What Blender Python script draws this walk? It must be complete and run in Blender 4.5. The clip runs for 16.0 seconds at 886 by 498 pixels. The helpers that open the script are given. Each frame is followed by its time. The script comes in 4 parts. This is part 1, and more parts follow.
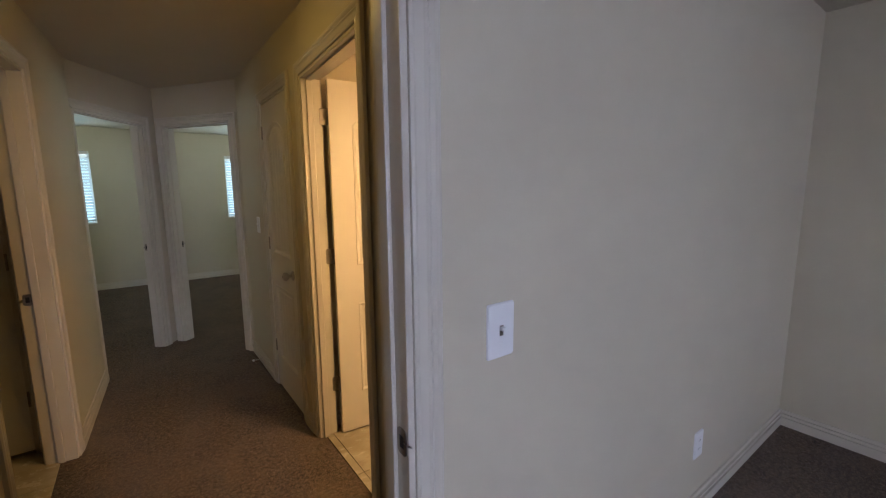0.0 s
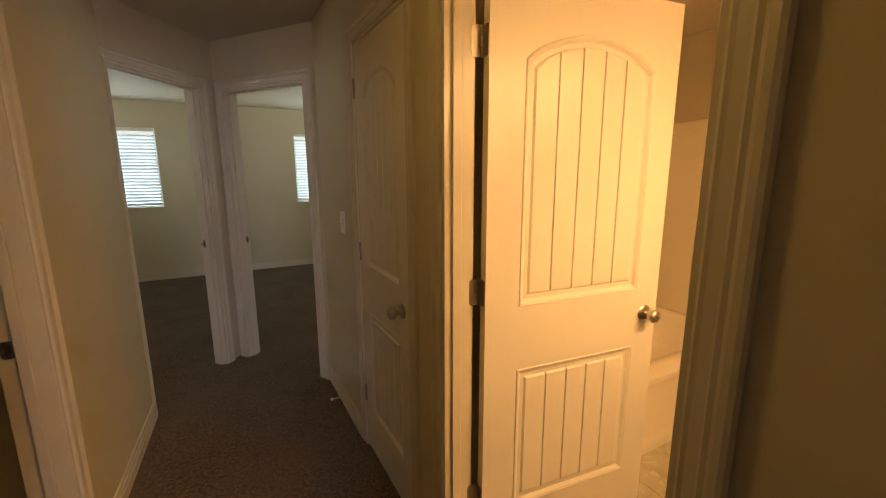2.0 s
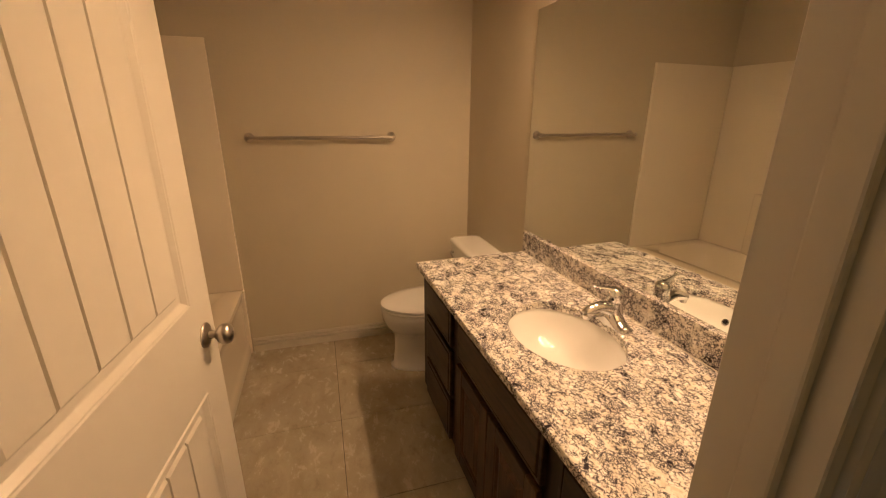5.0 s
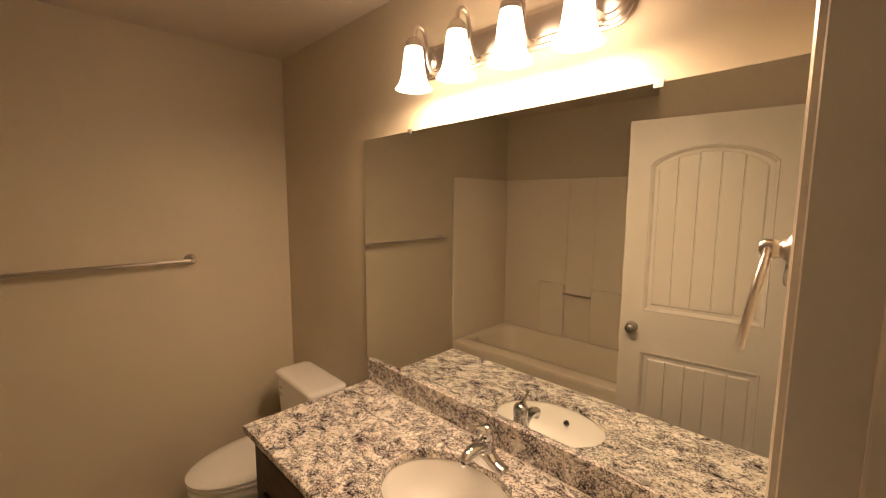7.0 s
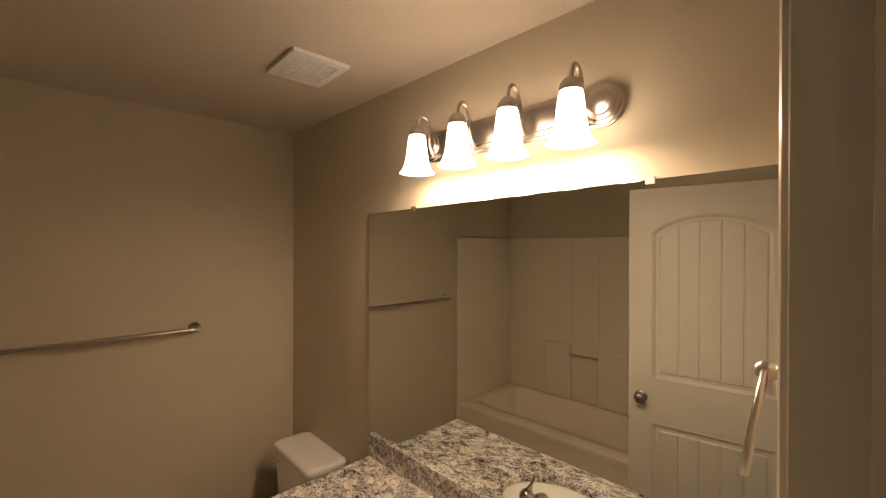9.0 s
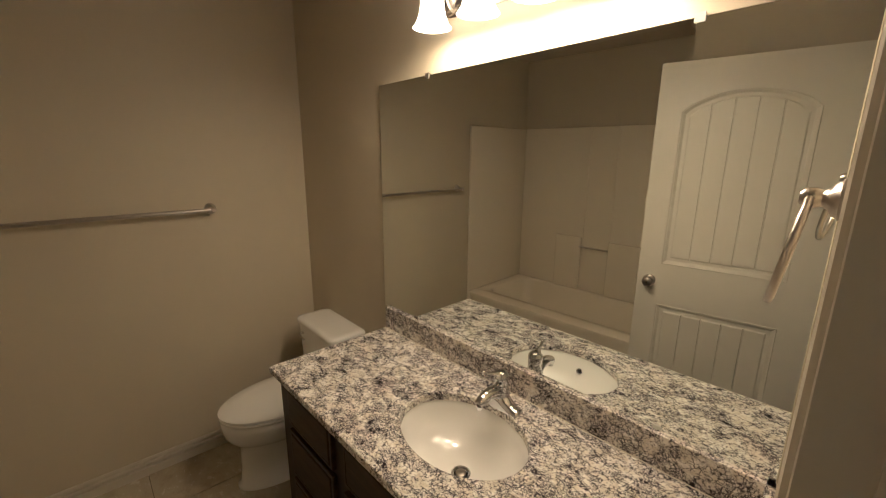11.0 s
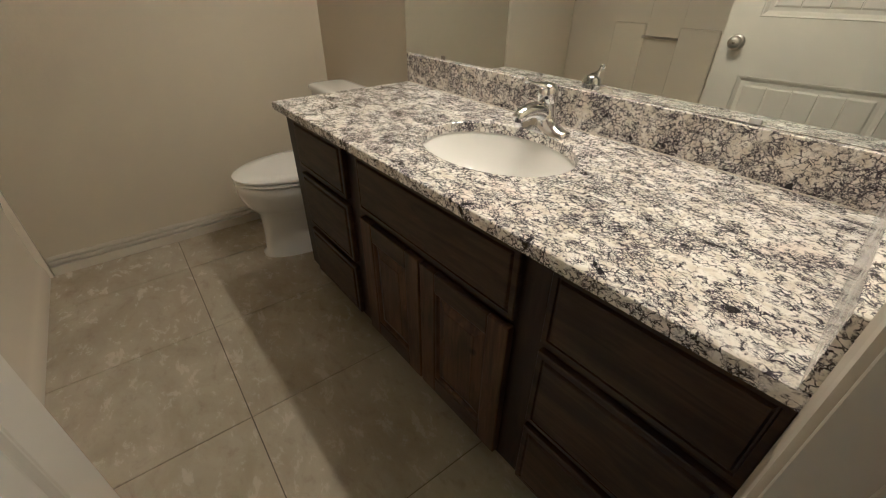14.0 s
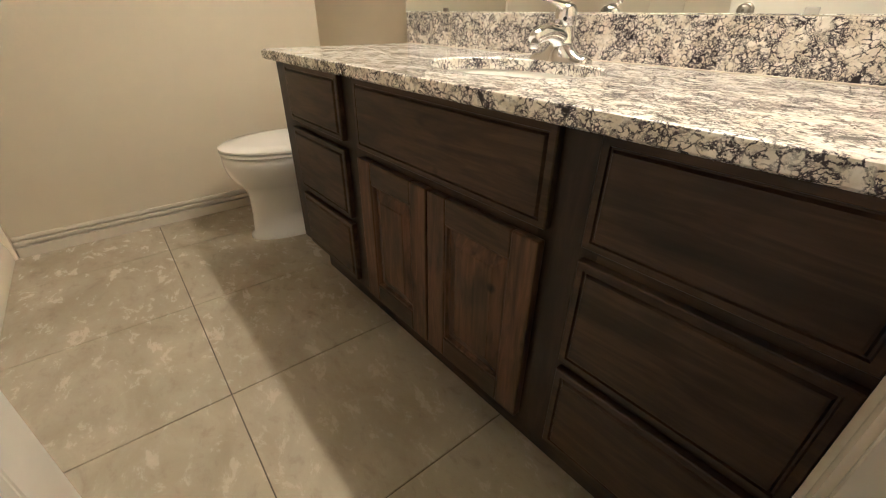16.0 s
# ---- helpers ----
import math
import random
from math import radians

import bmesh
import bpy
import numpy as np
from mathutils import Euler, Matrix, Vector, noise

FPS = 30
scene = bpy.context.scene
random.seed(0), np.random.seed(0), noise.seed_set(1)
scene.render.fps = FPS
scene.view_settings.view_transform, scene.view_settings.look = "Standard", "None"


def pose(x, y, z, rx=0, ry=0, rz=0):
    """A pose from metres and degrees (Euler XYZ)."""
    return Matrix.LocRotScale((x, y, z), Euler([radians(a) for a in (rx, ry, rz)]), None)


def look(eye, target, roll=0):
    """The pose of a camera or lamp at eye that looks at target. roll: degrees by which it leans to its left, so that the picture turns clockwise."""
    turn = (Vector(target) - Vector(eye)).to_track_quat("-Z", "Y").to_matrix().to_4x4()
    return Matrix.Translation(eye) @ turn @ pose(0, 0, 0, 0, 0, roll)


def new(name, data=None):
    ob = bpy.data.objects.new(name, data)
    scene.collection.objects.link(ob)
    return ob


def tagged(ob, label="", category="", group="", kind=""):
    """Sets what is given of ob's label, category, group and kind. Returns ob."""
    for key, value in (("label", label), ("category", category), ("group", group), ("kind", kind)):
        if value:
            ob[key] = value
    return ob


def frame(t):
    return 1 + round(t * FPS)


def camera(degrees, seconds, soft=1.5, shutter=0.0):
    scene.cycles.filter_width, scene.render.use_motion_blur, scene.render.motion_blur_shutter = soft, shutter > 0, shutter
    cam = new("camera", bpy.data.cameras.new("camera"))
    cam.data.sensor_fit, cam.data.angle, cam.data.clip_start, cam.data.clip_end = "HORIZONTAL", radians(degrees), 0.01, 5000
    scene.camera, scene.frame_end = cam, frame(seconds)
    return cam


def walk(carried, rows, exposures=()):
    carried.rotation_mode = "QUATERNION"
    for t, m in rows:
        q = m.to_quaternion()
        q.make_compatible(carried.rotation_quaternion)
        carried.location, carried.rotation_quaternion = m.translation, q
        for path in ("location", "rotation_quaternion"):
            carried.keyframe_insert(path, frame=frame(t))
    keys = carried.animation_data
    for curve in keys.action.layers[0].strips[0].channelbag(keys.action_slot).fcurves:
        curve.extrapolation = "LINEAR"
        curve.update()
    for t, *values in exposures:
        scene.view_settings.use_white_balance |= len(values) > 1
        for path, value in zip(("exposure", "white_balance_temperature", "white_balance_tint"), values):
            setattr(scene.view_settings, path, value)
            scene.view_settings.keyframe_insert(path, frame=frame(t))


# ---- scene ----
cam = camera(94.4, 16.0, soft=1.1)
PATH = [
    (0, (1.381, 2.442, 1.456), (2.553, 4.036, 1.165), -0.5),
    (0.3, (1.42, 2.634, 1.455), (2.386, 4.364, 1.183), -0.4),
    (0.5, (1.442, 2.739, 1.461), (2.337, 4.496, 1.126), -0.2),
    (1, (1.496, 3.085, 1.467), (2.226, 4.907, 1.084), 0.1),
    (1.5, (1.496, 3.344, 1.471), (2.173, 5.188, 1.093), 0.1),
    (2, (1.513, 3.584, 1.474), (2.453, 5.308, 1.098), -0.2),
    (2.5, (1.62, 3.806, 1.431), (2.899, 5.281, 0.998), -0.2),
    (3, (1.715, 3.993, 1.436), (3.201, 5.263, 1.015), 0.1),
    (3.5, (1.771, 4.108, 1.432), (3.507, 4.985, 0.966), 0.0),
    (4, (1.789, 4.172, 1.44), (3.694, 4.49, 0.921), -0.0),
    (4.2, (1.797, 4.19, 1.437), (3.719, 4.303, 0.896), 0.1),
    (6.3, (2.134, 4.309, 1.497), (3.662, 3.119, 0.999), 0.3),
    (6.5, (2.139, 4.313, 1.534), (3.637, 3.056, 1.113), 0.3),
    (7, (2.134, 4.308, 1.612), (3.569, 2.934, 1.378), 0.3),
    (7.5, (2.112, 4.3, 1.662), (3.54, 2.902, 1.576), 0.1),
    (8, (2.094, 4.297, 1.706), (3.537, 2.912, 1.703), -0.0),
    (8.2, (2.098, 4.298, 1.721), (3.549, 2.922, 1.738), -0.1),
    (10.3, (2.138, 4.321, 1.685), (3.624, 2.997, 1.483), 0.1),
    (10.5, (2.14, 4.315, 1.67), (3.617, 2.992, 1.409), 0.1),
    (11, (2.147, 4.31, 1.604), (3.6, 3.015, 1.141), 0.4),
    (11.5, (2.148, 4.308, 1.521), (3.587, 3.078, 0.875), 0.5),
    (12, (2.143, 4.303, 1.443), (3.556, 3.132, 0.649), 0.4),
    (12.5, (2.14, 4.299, 1.373), (3.526, 3.179, 0.465), 0.4),
    (13, (2.146, 4.295, 1.318), (3.496, 3.225, 0.302), 0.5),
    (13.5, (2.166, 4.279, 1.257), (3.501, 3.251, 0.18), 0.4),
    (14, (2.198, 4.261, 1.138), (3.522, 3.237, 0.043), 0.6),
    (14.5, (2.227, 4.253, 1.038), (3.546, 3.237, -0.07), 0.7),
    (15, (2.235, 4.272, 0.974), (3.569, 3.238, -0.099), 0.7),
    (15.5, (2.228, 4.288, 0.926), (3.572, 3.213, -0.094), 0.6),
    (16, (2.223, 4.286, 0.9), (3.575, 3.2, -0.095), 0.7),
]
# stops, white balance
EXPOSURES = [
    (0.0, 0.50, 6450, 12), (0.6, 0.58, 7200, 15), (1.2, 0.98, 8900, 17), (2.0, 0.55, 8400, 20), (3.0, 0.15, 7350, 20),
    (4.2, -0.15, 6300, 22), (6.3, -0.22, 5400, 19), (8.2, -0.75, 5050, 18), (10.3, -0.92, 4550, 6), (12.0, -0.54, 4220, 7),
    (13.0, -0.35, 3950, 7), (14.0, -0.15, 3850, 4), (15.0, 0.33, 3950, 4), (16.0, 0.79, 3980, 5),
]
walk(cam, [(t, look(eye, target, roll)) for t, eye, target, roll in PATH], EXPOSURES)

# ---- world and large lights ----
world = bpy.data.worlds.new("sky")
scene.world = world
world.use_nodes = True
wn = world.node_tree
sky = wn.nodes.new("ShaderNodeTexSky")
sky.sky_type, sky.sun_disc = "NISHITA", False
sky.sun_elevation, sky.sun_rotation = radians(40), radians(160)
wn.links.new(sky.outputs[0], wn.nodes["Background"].inputs[0])
wn.nodes["Background"].inputs[1].default_value = 0.1

BULB_W = 12.8
BULB_COLOR = (1.0, 0.60, 0.27)
DAY = (0.50, 0.80, 1.0)


def area_lamp(name, m, w, h, power, color):
    d = bpy.data.lights.new(name, "AREA")
    d.shape, d.size, d.size_y, d.energy, d.color = "RECTANGLE", w, h, power, color
    ob = new(name, d)
    ob.matrix_world = m
    return ob


# ---- materials ----
def nodes_of(name):
    m = bpy.data.materials.new(name)
    m.use_nodes = True
    nt = m.node_tree
    return m, nt, nt.nodes["Principled BSDF"]


def mixed(nt, fac, a, b):
    mx = nt.nodes.new("ShaderNodeMix")
    mx.data_type = "RGBA"
    for sock, v in ((mx.inputs[0], fac), (mx.inputs[6], a), (mx.inputs[7], b)):
        if isinstance(v, bpy.types.NodeSocket):
            nt.links.new(v, sock)
        elif isinstance(v, (int, float)):
            sock.default_value = v
        else:
            sock.default_value = (*v, 1)
    return mx.outputs[2]


def noise_tex(nt, scale, detail=3, distort=0.0, stretch=None, rough=0.55, turn=None):
    tc = nt.nodes.new("ShaderNodeTexCoord")
    src = tc.outputs["Object"]
    mp = nt.nodes.new("ShaderNodeMapping")
    if stretch:
        mp.inputs["Scale"].default_value = stretch
    if turn:
        mp.inputs["Rotation"].default_value = [radians(a) for a in turn]
    nt.links.new(src, mp.inputs[0])
    n = nt.nodes.new("ShaderNodeTexNoise")
    n.inputs["Scale"].default_value, n.inputs["Detail"].default_value = scale, detail
    n.inputs["Distortion"].default_value, n.inputs["Roughness"].default_value = distort, rough
    nt.links.new(mp.outputs[0], n.inputs["Vector"])
    return n.outputs[0]


def ramp(nt, src, lo, hi):
    r = nt.nodes.new("ShaderNodeMapRange")
    r.inputs[1].default_value, r.inputs[2].default_value = lo, hi
    nt.links.new(src, r.inputs[0])
    return r.outputs[0]


def bumped(nt, bsdf, src, strength, dist=0.002):
    b = nt.nodes.new("ShaderNodeBump")
    b.inputs["Strength"].default_value, b.inputs["Distance"].default_value = strength, dist
    nt.links.new(src, b.inputs["Height"])
    nt.links.new(b.outputs[0], bsdf.inputs["Normal"])


def paint(name, color, rough, bump_scale=90, bump=0.15, vary=0.05, spec=0.4):
    m, nt, b = nodes_of(name)
    dark = tuple(c * (1 - vary) for c in color)
    nt.links.new(mixed(nt, ramp(nt, noise_tex(nt, 2.2, 4), 0.35, 0.65), dark, color), b.inputs["Base Color"])
    b.inputs["Roughness"].default_value = rough
    b.inputs["Specular IOR Level"].default_value = spec
    bumped(nt, b, noise_tex(nt, bump_scale, 2), bump)
    return m


def plain(name, color, rough=0.4, metal=0.0, coat=0.0, bump=0.0, bscale=200, vary=0.0):
    m, nt, b = nodes_of(name)
    b.inputs["Base Color"].default_value = (*color, 1)
    if vary:
        dark = tuple(c * (1 - vary) for c in color)
        nt.links.new(mixed(nt, noise_tex(nt, 30, 3), dark, color), b.inputs["Base Color"])
    b.inputs["Roughness"].default_value, b.inputs["Metallic"].default_value = rough, metal
    b.inputs["Coat Weight"].default_value = coat
    if bump:
        bumped(nt, b, noise_tex(nt, bscale, 2), bump, 0.0005)
    return m


WALL = paint("greige_wall_paint", (0.578, 0.519, 0.384), 0.55, 70, 0.22, 0.03)
CEIL = paint("ceiling_paint", (0.62, 0.56, 0.46), 0.8, 45, 0.5, 0.03, 0.2)
TRIM = paint("almond_white_trim_paint", (0.60, 0.552, 0.455), 0.32, 40, 0.03, 0.02, 0.5)
DOORP = paint("white_door_paint", (0.73, 0.685, 0.59), 0.34, 60, 0.05, 0.02, 0.5)
PORC = plain("white_porcelain", (0.85, 0.84, 0.80), 0.08, 0, 0.6)
ACRY = plain("white_acrylic", (0.82, 0.75, 0.61), 0.12, 0, 0.3, 0.02, 8)
CHROME = plain("chrome", (0.75, 0.75, 0.76), 0.06, 1.0)
NICKEL = plain("brushed_nickel", (0.56, 0.52, 0.47), 0.28, 1.0, 0, 0.1, 300)
HINGE = plain("aged_nickel", (0.36, 0.32, 0.27), 0.38, 1.0, 0, 0.1, 200, 0.3)
PLAST = plain("white_plastic", (0.82, 0.82, 0.80), 0.35)
# near-black colour painted for the shade inside holes, slots and the vent
DARK = plain("gap_shade_black", (0.015, 0.013, 0.012), 0.8)
RUBBER = plain("black_rubber", (0.02, 0.02, 0.02), 0.7)
CLEARP = plain("clear_plastic_clip", (0.55, 0.55, 0.52), 0.15)


def mirror_mat():
    m, nt, b = nodes_of("silvered_mirror")
    b.inputs["Base Color"].default_value = (0.86, 0.89, 0.86, 1)
    b.inputs["Metallic"].default_value, b.inputs["Roughness"].default_value = 1.0, 0.004
    return m


def carpet_mat():
    m, nt, b = nodes_of("brown_carpet")
    fine = noise_tex(nt, 260, 3, 0.4, None, 0.7)
    mid = noise_tex(nt, 62, 4, 0.5, None, 0.7)
    big = noise_tex(nt, 2.6, 3, 0.5)
    c1 = mixed(nt, ramp(nt, fine, 0.40, 0.60), (0.062, 0.041, 0.027), (0.38, 0.262, 0.182))
    c2 = mixed(nt, ramp(nt, mid, 0.40, 0.60), (0.060, 0.041, 0.028), c1)
    c3 = mixed(nt, ramp(nt, big, 0.38, 0.62), c2, (0.24, 0.166, 0.115))
    mx = mixed(nt, 0.6, c3, c2)
    nt.links.new(mx, b.inputs["Base Color"])
    b.inputs["Roughness"].default_value = 0.95
    b.inputs["Specular IOR Level"].default_value = 0.1
    b.inputs["Sheen Weight"].default_value = 0.15
    add = nt.nodes.new("ShaderNodeMath")
    add.operation = "ADD"
    nt.links.new(fine, add.inputs[0])
    nt.links.new(mid, add.inputs[1])
    bumped(nt, b, add.outputs[0], 1.0, 0.012)
    return m


def tile_mat():
    m, nt, b = nodes_of("travertine_look_tile")
    info = nt.nodes.new("ShaderNodeObjectInfo")
    cloud = noise_tex(nt, 3.6, 5, 0.7, (1, 1.5, 1), 0.6, (0, 0, 35))
    fleck = noise_tex(nt, 11, 8, 0.35, (1, 1.7, 1), 0.72, (0, 0, 35))
    big = noise_tex(nt, 1.8, 3, 0.6)
    c = mixed(nt, ramp(nt, cloud, 0.34, 0.66), (0.34, 0.300, 0.203), (0.46, 0.415, 0.302))
    c = mixed(nt, ramp(nt, fleck, 0.52, 0.84), c, (0.58, 0.52, 0.43))
    c = mixed(nt, ramp(nt, fleck, 0.46, 0.26), c, (0.26, 0.22, 0.16))
    c = mixed(nt, ramp(nt, big, 0.3, 0.7), c, mixed(nt, 0.3, c, (0.60, 0.54, 0.44)))
    r = nt.nodes.new("ShaderNodeMath")
    r.operation = "MULTIPLY"
    nt.links.new(info.outputs["Random"], r.inputs[0])
    r.inputs[1].default_value = 0.14
    c = mixed(nt, r.outputs[0], c, (0.34, 0.29, 0.21))
    nt.links.new(c, b.inputs["Base Color"])
    nt.links.new(ramp(nt, fleck, 0.2, 1.6), b.inputs["Roughness"])
    b.inputs["Roughness"].default_value = 0.4
    bumped(nt, b, fleck, 0.12, 0.001)
    return m


def granite_mat():
    """Cream crystals of a centimetre or two, parted by broken dark veins that gather in drifts."""
    m, nt, b = nodes_of("white_black_granite")
    tc = nt.nodes.new("ShaderNodeTexCoord")
    warp = nt.nodes.new("ShaderNodeTexNoise")
    warp.inputs["Scale"].default_value, warp.inputs["Detail"].default_value, warp.inputs["Roughness"].default_value = 42, 5, 0.62
    nt.links.new(tc.outputs["Object"], warp.inputs["Vector"])
    off = nt.nodes.new("ShaderNodeVectorMath")
    off.operation = "MULTIPLY_ADD"
    nt.links.new(warp.outputs["Color"], off.inputs[0])
    off.inputs[1].default_value = (0.034, 0.034, 0.034)
    nt.links.new(tc.outputs["Object"], off.inputs[2])

    def edges(scale, squeeze, turn):
        mp = nt.nodes.new("ShaderNodeMapping")
        mp.inputs["Rotation"].default_value = [radians(k) for k in turn]
        mp.inputs["Scale"].default_value = squeeze
        nt.links.new(off.outputs[0], mp.inputs["Vector"])
        v = nt.nodes.new("ShaderNodeTexVoronoi")
        v.feature = "DISTANCE_TO_EDGE"
        v.inputs["Scale"].default_value = scale
        nt.links.new(mp.outputs[0], v.inputs["Vector"])
        return v.outputs["Distance"]

    def both(p, q):
        k = nt.nodes.new("ShaderNodeMath")
        k.operation = "MULTIPLY"
        nt.links.new(p, k.inputs[0])
        nt.links.new(q, k.inputs[1])
        return k.outputs[0]

    large = edges(64, (1.0, 1.7, 1.4), (15, 10, 28))
    small = edges(140, (1.0, 1.6, 1.3), (5, 20, 40))
    drift = noise_tex(nt, 17, 3, 1.0, (1.0, 1.5, 1.2), 0.6, (0, 0, 30))
    gaps = noise_tex(nt, 62, 4, 0.8, None, 0.65)
    grain = noise_tex(nt, 210, 3, 0.6, None, 0.6)
    tint = noise_tex(nt, 26, 4, 1.2)
    c = mixed(nt, ramp(nt, tint, 0.40, 0.60), (0.73, 0.68, 0.58), (0.92, 0.89, 0.83))
    c = mixed(nt, ramp(nt, noise_tex(nt, 9, 2, 0.5), 0.58, 0.70), c, (0.80, 0.72, 0.64))
    c = mixed(nt, both(ramp(nt, grain, 0.54, 0.66), ramp(nt, drift, 0.38, 0.60)), c, (0.36, 0.33, 0.33))
    c = mixed(nt, both(ramp(nt, small, 0.155, 0.085), both(ramp(nt, drift, 0.46, 0.56), ramp(nt, gaps, 0.36, 0.50))), c, (0.072, 0.060, 0.082))
    c = mixed(nt, both(ramp(nt, large, 0.125, 0.050), both(ramp(nt, gaps, 0.58, 0.47), ramp(nt, drift, 0.26, 0.42))), c, (0.050, 0.042, 0.054))
    c = mixed(nt, both(ramp(nt, drift, 0.61, 0.64), ramp(nt, gaps, 0.51, 0.54)), c, (0.028, 0.024, 0.030))
    nt.links.new(c, b.inputs["Base Color"])
    b.inputs["Roughness"].default_value = 0.13
    return m


def wood_mat(name, lo, hi, along):
    m, nt, b = nodes_of(name)
    st = {"x": (1.2, 14, 14), "z": (14, 14, 1.2)}[along]
    grain = noise_tex(nt, 5.5, 6, 0.7, st, 0.6)
    big = noise_tex(nt, 4.5, 3, 0.8, tuple(0.3 * s + 0.7 for s in st))
    c = mixed(nt, ramp(nt, grain, 0.32, 0.68), lo, hi)
    c = mixed(nt, ramp(nt, big, 0.46, 0.70), c, tuple(0.42 * v for v in lo))
    vor = nt.nodes.new("ShaderNodeTexVoronoi")
    tc = nt.nodes.new("ShaderNodeTexCoord")
    vor.inputs["Scale"].default_value = 5.3
    nt.links.new(tc.outputs["Object"], vor.inputs["Vector"])
    c = mixed(nt, ramp(nt, vor.outputs["Distance"], 0.075, 0.03), c, (0.006, 0.004, 0.003))
    nt.links.new(c, b.inputs["Base Color"])
    b.inputs["Roughness"].default_value = 0.42
    b.inputs["Specular IOR Level"].default_value = 0.28
    bumped(nt, b, grain, 0.12, 0.001)
    return m


def glow_mat(name, color, power):
    m, nt, b = nodes_of(name)
    b.inputs["Base Color"].default_value = (0.85, 0.83, 0.78, 1)
    b.inputs["Roughness"].default_value = 0.25
    b.inputs["Emission Color"].default_value = (*color, 1)
    b.inputs["Emission Strength"].default_value = power
    return m


def slat_mat():
    m, nt, b = nodes_of("white_blind_slat")
    b.inputs["Base Color"].default_value = (0.78, 0.80, 0.80, 1)
    b.inputs["Roughness"].default_value = 0.5
    tr = nt.nodes.new("ShaderNodeBsdfTranslucent")
    tr.inputs[0].default_value = (0.34, 0.50, 0.56, 1)
    ms = nt.nodes.new("ShaderNodeMixShader")
    ms.inputs[0].default_value = 0.15
    nt.links.new(b.outputs[0], ms.inputs[1])
    nt.links.new(tr.outputs[0], ms.inputs[2])
    nt.links.new(ms.outputs[0], nt.nodes["Material Output"].inputs[0])
    return m


def glass_mat():
    m, nt, b = nodes_of("window_glass")
    b.inputs["Transmission Weight"].default_value = 1.0
    b.inputs["Roughness"].default_value = 0.0
    b.inputs["IOR"].default_value = 1.02
    return m


MIRROR, CARPET, TILE, GRANITE = mirror_mat(), carpet_mat(), tile_mat(), granite_mat()
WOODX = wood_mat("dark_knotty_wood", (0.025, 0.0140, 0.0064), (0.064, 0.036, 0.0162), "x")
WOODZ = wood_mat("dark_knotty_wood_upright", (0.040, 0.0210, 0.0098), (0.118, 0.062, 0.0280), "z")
# a darker tone of the wood, so gaps between the fronts stand out
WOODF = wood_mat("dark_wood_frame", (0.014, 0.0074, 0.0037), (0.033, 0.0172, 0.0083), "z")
GROUT = paint("grey_grout", (0.13, 0.11, 0.085), 0.9, 200, 0.3, 0.2)
SHADE = glow_mat("frosted_glass_shade", (1.0, 0.62, 0.30), 19.0)
BULB = glow_mat("lit_bulb", (1.0, 0.64, 0.32), 30.0)
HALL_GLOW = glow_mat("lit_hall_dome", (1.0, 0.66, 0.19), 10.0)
SLAT, GLASS = slat_mat(), glass_mat()


# ---- mesh helpers ----
def finish(name, bm, material, parent=None, label="", smooth=None, kind="", m=None):
    me = bpy.data.meshes.new(name)
    bmesh.ops.recalc_face_normals(bm, faces=bm.faces)
    bm.to_mesh(me)
    bm.free()
    if material:
        me.materials.append(material)
    if smooth:
        me.shade_smooth()
        me.set_sharp_from_angle(angle=radians(smooth))
    ob = new(name, me)
    if parent:
        ob.parent = parent
    if m:
        ob.matrix_basis = m
    if label:
        ob["label"] = label
    if kind:
        ob["kind"] = kind
    return ob


def part(name, bm, material, parent, label="", smooth=None, m=None):
    return finish(name, bm, material, parent, label, smooth, "", m)


def thing(name, m, label, category, group="", kind=""):
    ob = new(name)
    ob.empty_display_size = 0.05
    ob.matrix_basis = m
    return tagged(ob, label, category, group, kind)


def box(bm, x0, x1, y0, y1, z0, z1, bevel=0.0, seg=2):
    vs = [bm.verts.new((x, y, z)) for x in (x0, x1) for y in (y0, y1) for z in (z0, z1)]
    fs = [bm.faces.new([vs[i] for i in q]) for q in ((0, 1, 3, 2), (4, 6, 7, 5), (0, 4, 5, 1), (2, 3, 7, 6), (0, 2, 6, 4), (1, 5, 7, 3))]
    if bevel:
        es = {e for f in fs for e in f.edges}
        bmesh.ops.bevel(bm, geom=list(es), offset=bevel, segments=seg, profile=0.5, affect="EDGES")
    return bm


def new_box(*a, **k):
    return box(bmesh.new(), *a, **k)


def lathe(bm, profile, seg=24, m=Matrix(), sx=1.0, sy=1.0, caps=True):
    rings = []
    for r, z in profile:
        rings.append([bm.verts.new(m @ Vector((r * sx * math.cos(a), r * sy * math.sin(a), z))) for a in [2 * math.pi * i / seg for i in range(seg)]])
    for a, b in zip(rings, rings[1:]):
        for i in range(seg):
            bm.faces.new((a[i], a[(i + 1) % seg], b[(i + 1) % seg], b[i]))
    if caps:
        bm.faces.new(rings[0])
        bm.faces.new(rings[-1])
    return bm


def loft(bm, rings, caps=True, first=True):
    """Rings of points, all of one length, joined into a skin."""
    vr = [[bm.verts.new(p) for p in r] for r in rings]
    n = len(vr[0])
    for a, b in zip(vr, vr[1:]):
        for i in range(n):
            bm.faces.new((a[i], a[(i + 1) % n], b[(i + 1) % n], b[i]))
    if caps and first:
        bm.faces.new(vr[0])
    if caps:
        bm.faces.new(vr[-1])
    return bm


